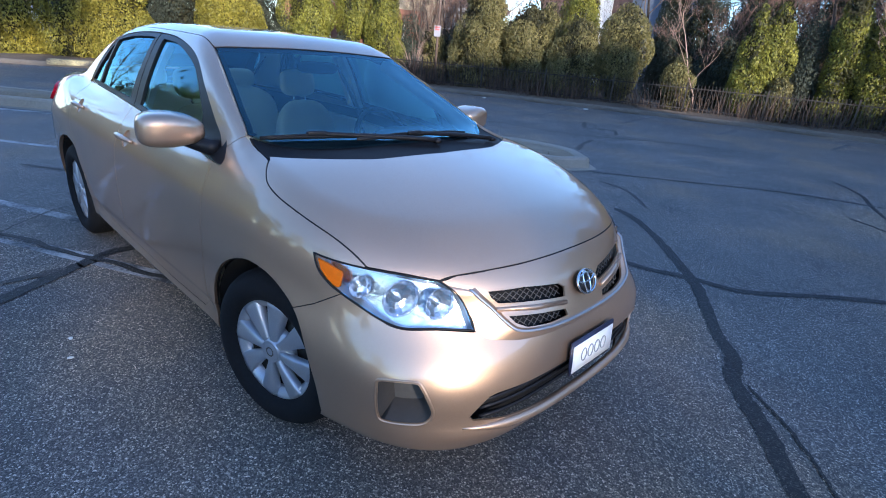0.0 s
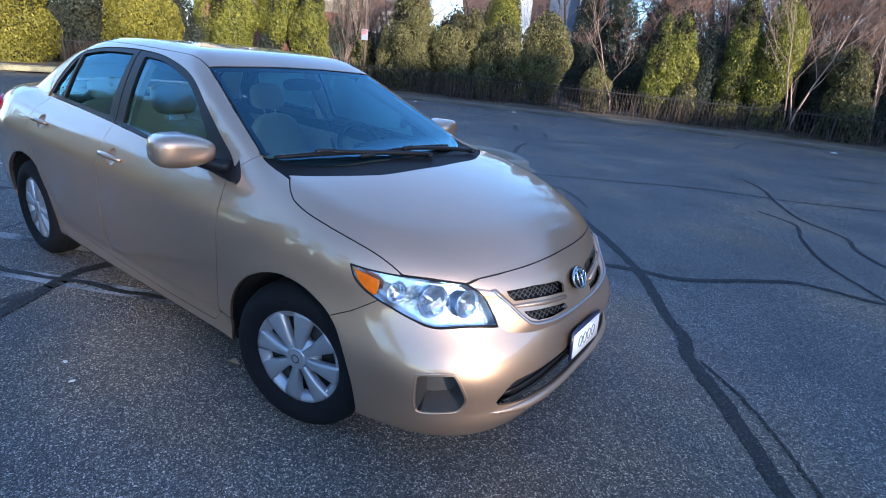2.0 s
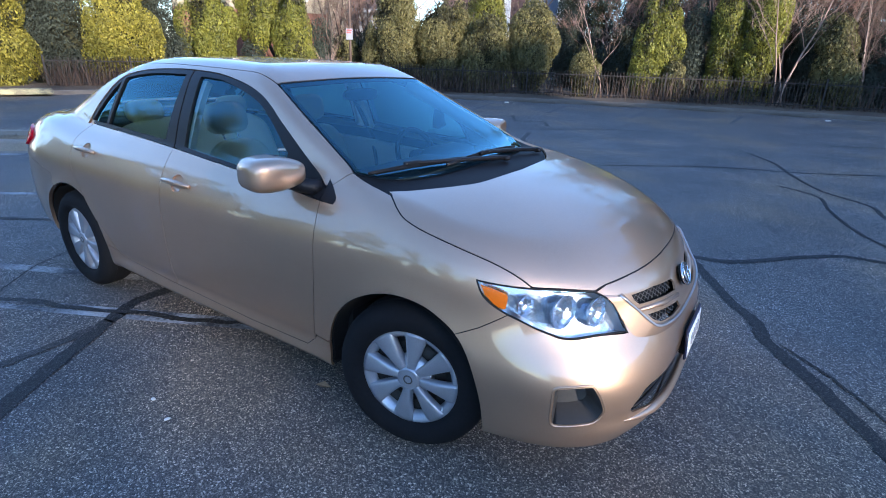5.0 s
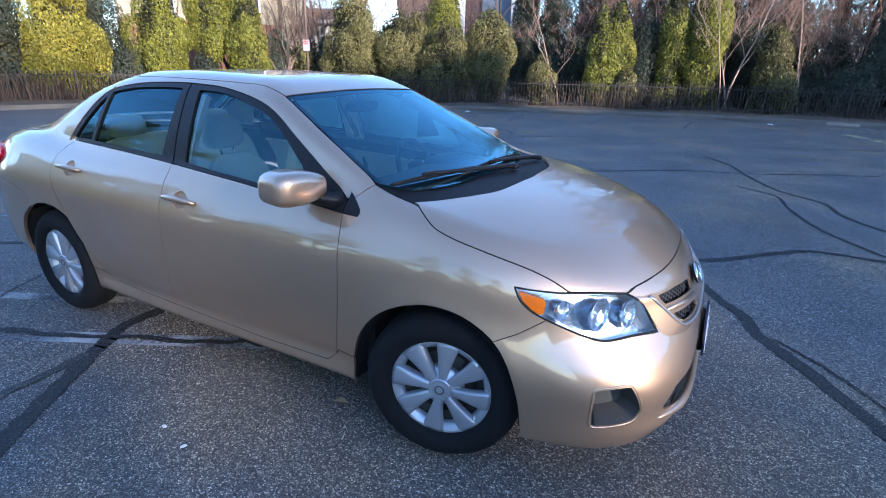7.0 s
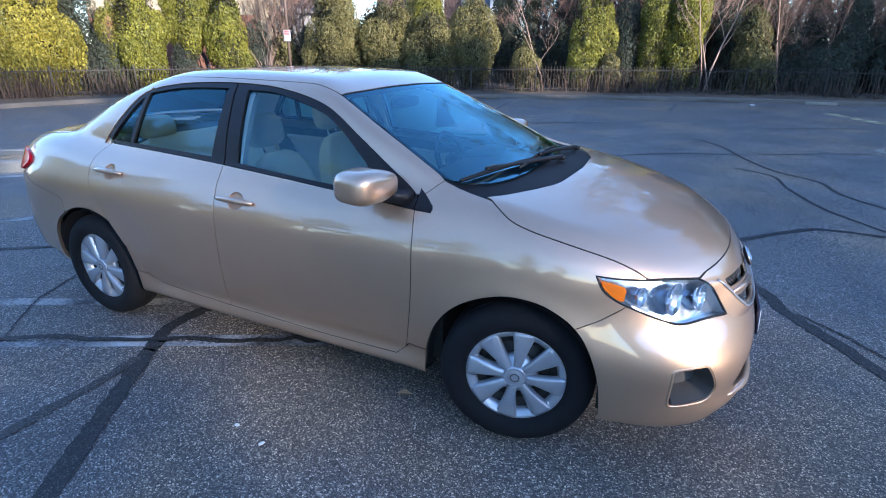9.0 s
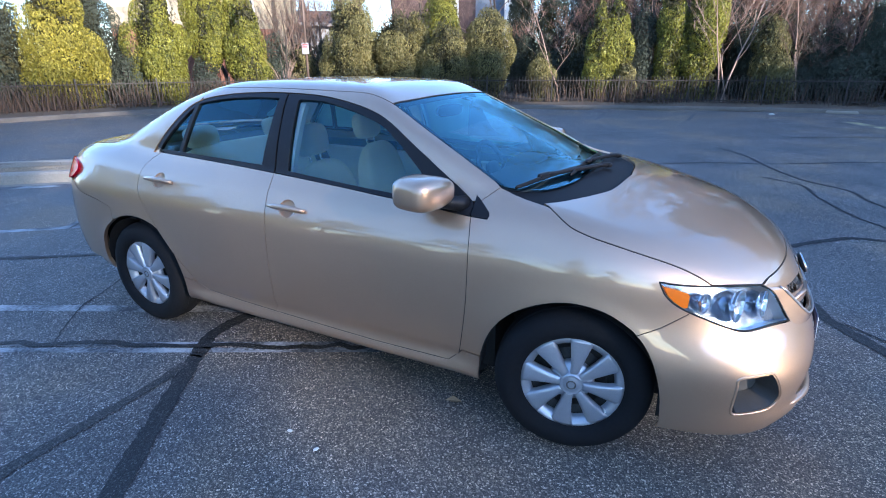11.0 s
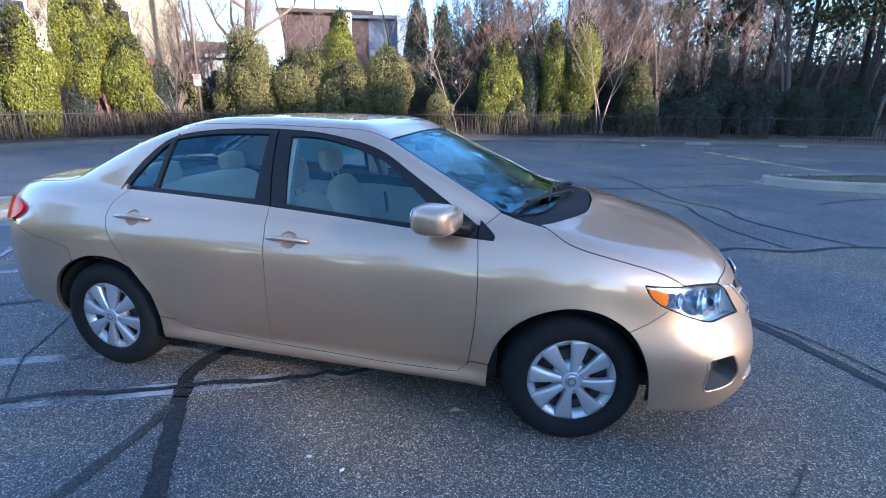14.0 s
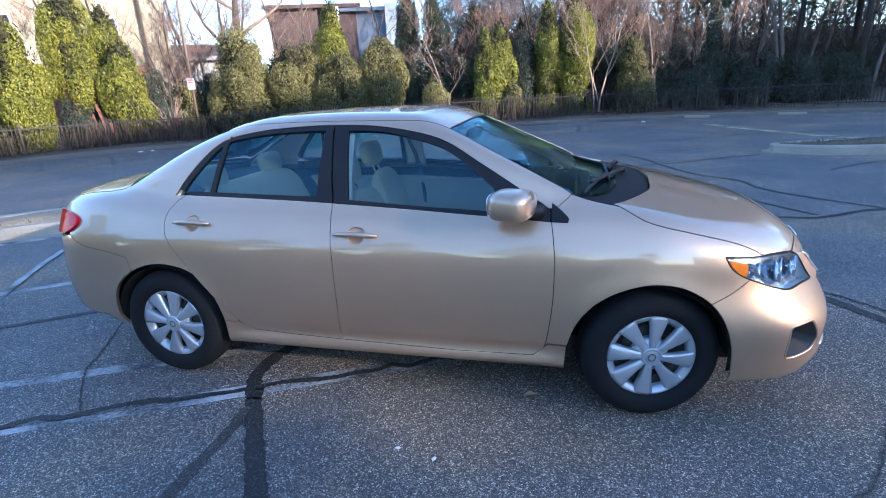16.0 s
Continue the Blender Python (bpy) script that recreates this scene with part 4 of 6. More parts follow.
# cabin
def seat(name, y, passenger):
    at = pose(.08 if passenger else -.06, y, .30)
    s = part(name, None, car, "beige cloth bucket seat with a headrest", at)
    part("cushion", mesh("cushion", *moved(blob((.27, .25, .085), .55, 14, 24), pose(.06, 0, .08, 0, -6, 0)), CLOTH), s)
    vs, fs = blob((.075, .235, .33), .6, 18, 26)
    vs = [(x + .05 * (z / .33) ** 2 * (1 if x < 0 else .4) + (.025 * (abs(y_) / .235) ** 2 if x > 0 else 0), y_ * (1 - .16 * max(z, 0) / .33), z) for x, y_, z in vs]
    part("backrest", mesh("backrest", *moved((vs, fs), pose(-.27, 0, .40, 0, -17, 0)), CLOTH), s)
    part("headrest", mesh("headrest", *moved(blob((.052, .125, .088), .6, 14, 22), pose(-.40, 0, .832, 0, -10, 0)), CLOTH), s)
    for k in (-.045, .045):
        part("headrest_post", mesh("headrest_post", *tube([(-.345, k, .66), (-.395, k, .80)], .006, 8), CHROME), s)
    return s


seat("front_seat", -.37, True), seat("front_seat", .37, False)
bench = part("rear_seat", None, car, "beige cloth rear bench")
part("cushion", mesh("cushion", *moved(blob((.26, .62, .09), .45, 12, 26), pose(-.86, 0, .45, 0, -5, 0)), CLOTH), bench)
part("backrest", mesh("backrest", *moved(blob((.08, .60, .32), .45, 14, 28), pose(-1.13, 0, .74, 0, -24, 0)), CLOTH), bench)
for y in (-.33, .33):
    part("headrest", mesh("headrest", *moved(blob((.05, .12, .07), .6, 12, 20), pose(-1.25, y, 1.09, 0, -14, 0)), CLOTH), bench)
part("parcel_shelf", mesh("parcel_shelf", *box(-1.66, -1.24, -.56, .56, 1.005, 1.02, .005), DASH), car)
dash = part("dashboard", mesh("dashboard", *join(moved(blob((.20, .66, .12), .5, 14, 30), pose(.80, 0, .865)), moved(blob((.10, .20, .055), .6, 10, 20), pose(.70, .37, .955)), box(.86, 1.04, -.64, .64, .925, .955, .01)), DASH), car, "dark grey dashboard")
wheel_at = pose(.485, .37, .90, 0, -24, 0)
part("steering_wheel", mesh("steering_wheel", *moved(join(tube([(0, .185 * math.cos(a), .185 * math.sin(a)) for a in np.linspace(0, 2 * math.pi, 32, False)], .015, 10, True), blob((.03, .075, .06), .7, 10, 16),
     tube([(.01, -.18, .0), (.0, -.05, -.01)], .012), tube([(.01, .18, .0), (.0, .05, -.01)], .012), tube([(.01, 0, -.18), (0, 0, -.04)], .014)), wheel_at), BLACK), dash)
part("mirror", mesh("mirror", *moved(blob((.018, .115, .032), .6, 10, 18), pose(.36, 0, 1.285, 0, 12, -10)), BLACK), car, "inside mirror")
panel("headliner", both(np.concatenate([header - [.03, 0], inner(roof_edge, .03), rear_head + [.03, 0]])), on_top, FELT, car, (1,), step=.08, lift=-.03, lip=0)
panel("door_lining", [(-1.05, .35), (-1.12, .99), (-.2, .968), (.80, .892), (.80, .32), (0, .31)], on_side, FELT, car, step=.09, lift=-.085, lip=.02, label="pale inner door lining")
panel("pillar_lining", [(-.155, 1.02), (-.30, 1.03), (-.285, 1.36), (-.165, 1.36)], on_side, FELT, car, step=.04, lift=-.03, lip=.03)
panel("pillar_lining", [(-1.02, 1.29), (-1.16, 1.13), (-1.22, 1.04), (-1.66, 1.04), (-1.5, 1.14), (-1.3, 1.25), (-1.1, 1.355), (-.95, 1.39)], on_side, FELT, car, step=.05, lift=-.022, lip=.02)
for s in (1, -1):
    p = skin_line([(.93, 1.02), (.76, 1.115), (.6, 1.215), (.45, 1.30), (.30, 1.362)], -.056, on_side) * [1, s, 1]
    part("pillar_cover", mesh("pillar_cover", *tube(p, .044, 8), FELT), car)
    p = skin_line([(-.27, 1.30), (-.22, 1.10), (-.21, .95), (-.2, .60)], -.055, on_side) * [1, s, 1]
    part("seat_belt", mesh("seat_belt", *tube(p, [.010, .016, .016, .016], 6), DASH), car)

# ---- the parking lot ----
def flat_strip(line, half, z, wobble=0.0, seed=1, ends=True):
    """A ribbon on the ground along a line of (x, y), with ragged edges."""
    p = [Vector((*q, z)) for q in line]
    rng, vs, fs, drift = random.Random(seed), [], [], [0, 0]
    for i, a in enumerate(p):
        t = (p[min(i + 1, len(p) - 1)] - p[max(i - 1, 0)]).normalized()
        n = Vector((-t.y, t.x, 0))
        taper = 1 if not ends else min(1, .25 + .4 * min(i, len(p) - 1 - i))
        for s in (0, 1):
            drift[s] = .72 * drift[s] + .45 * (rng.random() * 2 - 1)
            w = half * taper * (1 + wobble * drift[s]) * (1 - 2 * s)
            vs.append(a + n * w)
    for i in range(len(p) - 1):
        fs.append((2 * i, 2 * i + 1, 2 * i + 3, 2 * i + 2))
    return vs, fs


def wander(line, n, amount, seed):
    rng = random.Random(seed)
    return [(x + rng.gauss(0, amount), y + rng.gauss(0, amount)) for x, y in curve(line, n)]


KERB = curve([(-31.11, -18.73), (-25.53, -6.4), (-17.48, 0.54), (-16.06, 4.92), (-15.15, 8.41), (-13.71, 10.8), (-11.9, 12.12), (-8.53, 13.85), (-4.91, 15.39), (-1.56, 16.69), (2.44, 17.73), (6.83, 18.13), (11.77, 17.84), (19.33, 14.18), (32.33, 5.08), (44.78, -9.89)], 5)


def offset(line, d):
    p = np.array(line, float)
    t = np.gradient(p, axis=0)
    t /= np.linalg.norm(t, axis=1, keepdims=True)
    return p + np.c_[-t[:, 1], t[:, 0]] * d


R = 420
ground = part("ground", mesh("ground", [(-R, -R, 0), (R, -R, 0), (R, R, 0), (-R, R, 0)], [(0, 1, 2, 3)], ASPHALT, False))
tagged(ground, "grey speckled asphalt of a worn parking lot", "ground", kind="structure")
n = len(KERB)
rows = [offset(KERB, d) for d in (.13, 1.2, 3.5, 12, 90)]
heights = (.11, .16, .20, .25, .4)
vs = [(*q, z + (.03 * math.sin(q[0] * 1.7) if 0 < k < 4 else 0)) for k, (row, z) in enumerate(zip(rows, heights)) for q in row]
verge = part("verge", mesh("verge", vs, [(k * n + i, k * n + i + 1, (k + 1) * n + i + 1, (k + 1) * n + i) for k in range(4) for i in range(n - 1)], LITTER))
tagged(verge, "brown leaf litter and thin grass behind the kerb", "verge", kind="structure")


def kerb_mesh(line, closed=False, height=.15, width=.16):
    prof = [(0, -.02), (.012, height - .03), (.035, height), (width - .03, height), (width, height - .02), (width, -.02)]
    p = np.array(line, float)
    if closed:
        t = np.roll(p, -1, 0) - np.roll(p, 1, 0)
        t = t / np.linalg.norm(t, axis=1, keepdims=True)
        nn = np.c_[-t[:, 1], t[:, 0]]
        rows_ = [p + nn * d for d, _ in prof]
    else:
        rows_ = [offset(line, d) for d, _ in prof]
    vs_ = [(*q, z) for row, (_, z) in zip(rows_, prof) for q in row]
    m = len(p)
    last = m if closed else m - 1
    return vs_, [(k * m + i, k * m + (i + 1) % m, (k + 1) * m + (i + 1) % m, (k + 1) * m + i) for k in range(len(prof) - 1) for i in range(last)]


kerb = part("kerb", mesh("kerb", *kerb_mesh(KERB, height=.13), CONCRETE, False))
tagged(kerb, "weathered concrete kerb along the fence", "kerb", kind="structure")


def island(outline, name, label, top):
    """A raised bed: kerb ring, apron on the asphalt, turf on top."""
    t = thing(name, label, "island", kind="structure")
    line = curve([*outline, outline[0]], 6)[:-1]
    area = sum(a[0] * b[1] - b[0] * a[1] for a, b in zip(line, line[1:] + line[:1]))
    line = line if area > 0 else line[::-1]
    p = np.array(line)
    ring = part("kerb_ring", mesh("kerb_ring", *kerb_mesh(line, True, .155, .17), PALE_CONCRETE, False), t)
    tt = np.roll(p, -1, 0) - np.roll(p, 1, 0)
    nn = np.c_[-tt[:, 1], tt[:, 0]] / np.linalg.norm(tt, axis=1, keepdims=True)
    out, inn, m = p - nn * .12, p + nn * .16, len(p)
    part("apron", mesh("apron", [(*q, .006) for q in out] + [(*q, .012) for q in p + nn * .02], [(i, (i + 1) % m, m + (i + 1) % m, m + i) for i in range(m)], PALE_CONCRETE), t, "pale concrete gutter")
    c = inn.mean(0)
    mid = (inn + c) / 2
    vs_ = [(*q, .13) for q in inn] + [(*q, .19 + .02 * math.sin(5 * q[0])) for q in mid] + [(*c, .20)]
    part("bed", mesh("bed", vs_, [(i, (i + 1) % m, m + (i + 1) % m, m + i) for i in range(m)] + [(m + i, m + (i + 1) % m, 2 * m) for i in range(m)], top), t)
    rng, blades = random.Random(len(name) + m), []
    for _ in range(900 if top is TURF else 120):
        k, u = rng.randrange(m), rng.random() ** .5
        q = c + (inn[k] - c) * u
        h, a = rng.uniform(.02, .07), rng.uniform(0, 6.28)
        z = .15 + .04 * (1 - u)
        blades.append(([(q[0], q[1], z), (q[0] + .012 * math.cos(a), q[1] + .012 * math.sin(a), z), (q[0] + .03 * math.sin(a), q[1] + .03 * math.cos(a), z + h)], [(0, 1, 2)]))
    part("grass", mesh("grass", *join(*blades), TURF, False), t)
    return t


island([(-0.72, 5.28), (-0.97, 4.76), (-1.82, 4.31), (-4.93, 2.25), (-7.19, 0.37), (-10.9, -2.9), (-11.8, -2.7), (-11.4, -1.8), (-8.28, 0.91), (-5.71, 3.16), (-2.82, 5.37), (-1.48, 5.77)], "planting_island", "long kerbed island of bare earth beyond the car", DIRT)
island([(4.68, 8.37), (4.75, 8.69), (5.5, 9.02), (7.38, 9.2), (10.51, 9.56), (10.86, 9.03), (9.49, 8.07), (6.84, 7.96), (5.45, 7.95)], "planting_island", "rounded kerbed island with a strip of grass", TURF)

# sealed cracks
CRACKS = (
    ("A", [(-0.24, 4.66), (0.26, 4.48), (0.77, 3.91)], .022, TAR_OLD), ("B", [(0.56, 3.58), (1, 3.27), (1.61, 2.56), (1.88, 2.2), (2.03, 1.95), (2.25, 1.53), (2.42, 1.29), (2.48, 1.07), (2.69, 0.76), (2.87, 0.46), (3.02, 0.2), (3.3, -0.31), (3.7, -1.18)], .046, TAR),
    ("C", [(1.19, 2.12), (1.53, 2.15), (1.83, 2.26), (2.18, 2.35), (2.54, 2.73), (2.91, 3.07), (3.16, 3.13), (3.55, 3.15), (4.34, 3.58), (5.73, 3.77)], .040, TAR),
    ("D", [(-0.6, 5.07), (0.42, 5.86), (1.51, 6.69), (2.65, 7.12), (3.68, 7.75), (4.41, 8.09)], .030, TAR), ("E", [(1.81, 8.54), (2.23, 7.76), (2.47, 6.89), (2.83, 5.92), (3.3, 5.35), (3.41, 4.77), (3.75, 4.22), (4.34, 3.58)], .030, TAR),
    ("F", [(2.34, 5.89), (2.8, 5.48), (2.9, 4.79), (3.13, 3.96), (3.55, 3.23)], .024, TAR), ("G", [(-0.71, -0.33), (-0.81, -0.49), (-0.83, -0.79), (-0.73, -0.96), (-0.65, -1.1), (-0.43, -1.42), (-0.26, -1.67), (0.15, -2.28)], .048, TAR),
    ("H", [(-0.69, -1.09), (-0.66, -1.3), (-0.65, -1.75), (-0.64, -2.35)], .034, TAR_OLD), ("I", [(-2.3, -0.26), (-2.05, -0.69), (-1.91, -0.95), (-1.56, -1.3)], .007, TAR), ("J", [(-3.7, -0.84), (-3.18, -0.5), (-2.66, -0.14), (-1.82, 0.35)], .030, TAR_OLD),
    ("K", [(-3.97, 10.84), (-3.29, 9.69), (-2.8, 10.07), (-2.34, 9.34)], .05, TAR_OLD), ("L", [(-4.38, 7.95), (-2.7, 8.37), (-1.18, 9.8), (0.37, 10.43)], .04, TAR_OLD), ("M", [(-3.84, 0.03), (-4.31, 0.75), (-4.75, 1.57)], .012, TAR),
    ("N", [(3.09, 10.78), (5.11, 11.73), (8.74, 12.57)], .04, TAR_OLD), ("O", [(-2.18, 8.04), (-1.98, 7.3), (-1.68, 6.57)], .05, TAR_OLD), ("P", [(4.82, 6.22), (5.6, 6.88), (6.48, 7.33)], .03, TAR_OLD),
    ("Q", [(1.7, -1.55), (1.94, -1.27), (2.11, -1.12), (2.36, -0.68)], .006, TAR_OLD), ("R", [(-6.38, 6.94), (-4.78, 7.69), (-4.38, 7.95)], .03, TAR_OLD), ("S", [(2.55, 1.06), (2.81, 0.8), (3.02, 0.5), (3.19, 0.21)], .009, TAR))
for k, (_, line, half, mat_) in enumerate(CRACKS):
    c = tagged(part("sealed_crack", mesh("sealed_crack", *flat_strip(wander(line, 14, .003, k), half * .92, .004 + .00015 * k, .28, k), mat_, False)), "black tar seam over a crack in the asphalt", "road crack", "sealed cracks", "structure")

# worn paint
LINES = (([(-3.4, -2.31), (-1.86, -1.53), (-0.73, -0.96), (0.4, -0.38)], .026, WHITE_LINE), ([(-3.4, -2.24), (-1.89, -1.47), (-0.77, -0.9), (0.41, -0.3)], .022, WHITE_LINE), ([(-4.0, -1.99), (-2.32, -1.16), (-0.88, -0.45), (-0.22, -0.12)], .046, WHITE_LINE),
         ([(-6.0, -1.5), (-4.38, -0.32), (-3.47, 0.41), (-2.13, 1.1)], .045, WHITE_LINE), ([(-3.91, 0.06), (-4.37, 0.77), (-4.83, 1.62)], .035, WHITE_LINE), ([(-8.3, -1.0), (-7.14, 0.11), (-5.25, 1.84)], .07, WHITE_LINE),
         ([(4.89, 15.18), (5.88, 12.56), (7.13, 10.05)], .15, YELLOW_LINE), ([(-13.99, 8.68), (-12.3, 7.27)], .05, FAINT_LINE), ([(-12.87, 9.98), (-11.11, 8.34)], .05, FAINT_LINE), ([(-11.38, 11.23), (-9.95, 9.18)], .05, FAINT_LINE),
         ([(-6.16, 13.77), (-5.46, 11.27)], .05, FAINT_LINE), ([(-3.97, 14.61), (-3.52, 12.07)], .05, FAINT_LINE), ([(-1.55, 15.39), (-1.36, 12.81)], .05, FAINT_LINE), ([(1.07, 16.12), (1, 13.66)], .05, FAINT_LINE), ([(10.5, 14.79), (17.12, 11.62)], .11, YELLOW_LINE))
for k, (line, half, mat_) in enumerate(LINES):
    tagged(part("road_line", mesh("road_line", *flat_strip(curve(line, 8), half, .0022 + .00008 * k, .12, 40 + k, False), mat_, False)), "worn yellow lot marking" if mat_ is YELLOW_LINE else "worn white stall line", "road marking", "stall lines", "structure")
tagged(part("sealed_crack", mesh("sealed_crack", *flat_strip(wander([(-1.7, -1.97), (-1.88, -1.5), (-0.75, -0.93), (0.16, -0.47), (0.46, -0.32)], 10, .012, 91), .021, .0078, .35, 92), TAR, False)), "dark seam running between two white lines", "road crack", "sealed cracks", "structure")

# wheel stops along the kerb
stop, pale_stop = [mesh("wheel_stop", *box(-half, half, -.07, .07, 0, .09, .025), mat_, False) for half, mat_ in ((.65, CONCRETE), (.42, PALE_CONCRETE))]
for x, y, a in ((-9.80, 13.10, 24), (-7.50, 14.17, 22), (-5.18, 15.17, 17), (-2.81, 16.10, 14), (-0.35, 16.95, 8), (2.33, 17.60, 1), (5.18, 17.94, -6), (8.23, 17.91, -12), (11.43, 17.77, -17), (14.12, 16.68, -20), (-11.96, 11.86, 38)):
    tagged(part("wheel_stop", pale_stop if x > 4 else stop, at=pose(x, y, 0, 0, 0, a)), "pale concrete wheel stop at the end of a stall", "wheel stop", "wheel stops")
tagged(part("kerb_inlet", mesh("kerb_inlet", *join(box(-1.5, 1.5, -.14, .34, .05, .20, .02)), YELLOW_LINE, False), at=pose(-16.3, 3.3, 0, 0, 0, 73)), "yellow-painted kerb drain inlet", "drain")
leaf_m = mesh("leaf", *join(([(-.03, 0, .004), (0, .016, .016), (.035, .0, .006), (0, -.017, .012), (0, 0, .006)], [(0, 4, 1), (1, 4, 2), (2, 4, 3), (3, 4, 0)])), DEBRIS, False)
for k, (x, y, s) in enumerate(((0.75, -0.75, 1.3), (-1.81, 0.45, .7), (3.51, 2.07, .6))):
    tagged(part("fallen_leaf", leaf_m, at=pose(x, y, .004, 0, 0, 40 * k + 15) @ Matrix.Scale(s, 4)), "small dry brown leaf on the asphalt", "leaf", "fallen leaves")
scrap = mesh("scrap", *moved(blob((.014, .009, .004), .9, 6, 10), Matrix.Translation((0, 0, .004))), CHALK)
for k, (x, y) in enumerate(((0.2, -1.26), (0.38, -1.3), (-2.8, 0.17), (-5.83, 14.13), (-8.88, 12.6), (3.2, 16.64), (-12.74, 11.02), (-12.49, 11.25))):
    tagged(part("litter_scrap", scrap, at=pose(x, y, 0, 0, 0, 70 * k) @ Matrix.Scale(1 if k < 3 else 6, 4)), "pale scrap of litter on the asphalt", "litter", "litter scraps")

# ---- fence, shrubs, trees ----
fence_line = offset(KERB, 1.25)
lengths = np.r_[0, np.cumsum(np.linalg.norm(np.diff(fence_line, axis=0), axis=1))]


def fence_at(s):
    return np.array([np.interp(s, lengths, fence_line[:, k]) for k in (0, 1)])


picket = mesh("picket", *join(box(-.009, .009, -.009, .009, .06, .90), ([(-.009, -.009, .90), (.009, -.009, .90), (.009, .009, .90), (-.009, .009, .90), (0, 0, .95)], [(0, 1, 4), (1, 2, 4), (2, 3, 4), (3, 0, 4)])), IRON, False)
post = mesh("post", *join(box(-.026, .026, -.026, .026, 0, .95), box(-.032, .032, -.032, .032, .95, .975, .008)), IRON, False)
first = None
for k in range(17):
    s0 = 28.7 + 2.4 * k
    a, b = fence_at(s0), fence_at(s0 + 2.4)
    d = b - a
    at = Matrix.Translation((*a, .13)) @ Matrix.Rotation(math.atan2(d[1], d[0]), 4, "Z") @ Matrix.Diagonal((np.linalg.norm(d) / 2.4, 1, 1, 1))
    if first is None:
        first = thing("fence_panel", "black iron picket fence panel with dry brush behind", "fence", at, "fence panels")
        part("post", post, first)
        for z in (.14, .80):
            part("rail", mesh("rail", *box(.03, 2.37, -.014, .014, z - .016, z + .016), IRON, False), first)
        for j in range(1, 22):
            part("picket", picket, first, at=Matrix.Translation((j * .109, 0, 0)))
    else:
        copy_thing(first, Matrix.Translation((*a, .13)) @ Matrix.Rotation(math.atan2(d[1], d[0]), 4, "Z"))


def leaves(seed, n, size, radius, height, base=0.0, squeeze=.35, lobes=7, droop=.5, ragged=.25):
    """Small sprays crowded towards the skin of a lobed crown; radius is a function of the height from 0 to 1."""
    rng = np.random.default_rng(seed)
    m = max(n // 60, 6)
    ph = rng.random((4, 2)) * 6.28

    def places(count):
        h = rng.random(count) ** .9
        a = rng.random(count) * 2 * np.pi
        bump = 1 + ragged * (np.sin(lobes * a + 5 * h + ph[0, 0]) * .5 + np.sin((lobes - 3) * a - 11 * h + ph[1, 0]) * .5 + .6 * np.sin(17 * h + 2 * a + ph[2, 0])) * .6
        r = radius(h) * bump * (1 - rng.random(count) ** 2.0 * squeeze)
        return np.c_[r * np.cos(a), r * np.sin(a), base + h * height]

    heart = places(m)
    pick = rng.integers(0, m, n)
    puff = rng.uniform(.5, 1.5, m)[pick][:, None]
    c = heart[pick] + rng.normal(0, 1, (n, 3)) * puff * size * np.array([1.8, 1.8, 2.5])
    loose = rng.random(n) < .10
    c[loose] = places(int(loose.sum()))
    a = np.arctan2(c[:, 1], c[:, 0])
    out = np.c_[np.cos(a), np.sin(a), rng.normal(.25, .5, n)] + rng.normal(0, .45, (n, 3))
    out /= np.linalg.norm(out, axis=1, keepdims=True)
    up = np.c_[rng.normal(0, droop, n), rng.normal(0, droop, n), np.ones(n)]
    u = np.cross(out, up)
    u /= np.linalg.norm(u, axis=1, keepdims=True)
    w = np.cross(u, out)
    s = (size * (.55 + .9 * rng.random(n)))[:, None]
    tip, low = c + w * s * .75, c - w * s * .75
    l, q = c - u * s * .38 + out * s * .18, c + u * s * .38 + out * s * .18
    vs = np.stack([low, q, tip, l], 1).reshape(-1, 3)
    return vs, np.arange(4 * n).reshape(-1, 4)


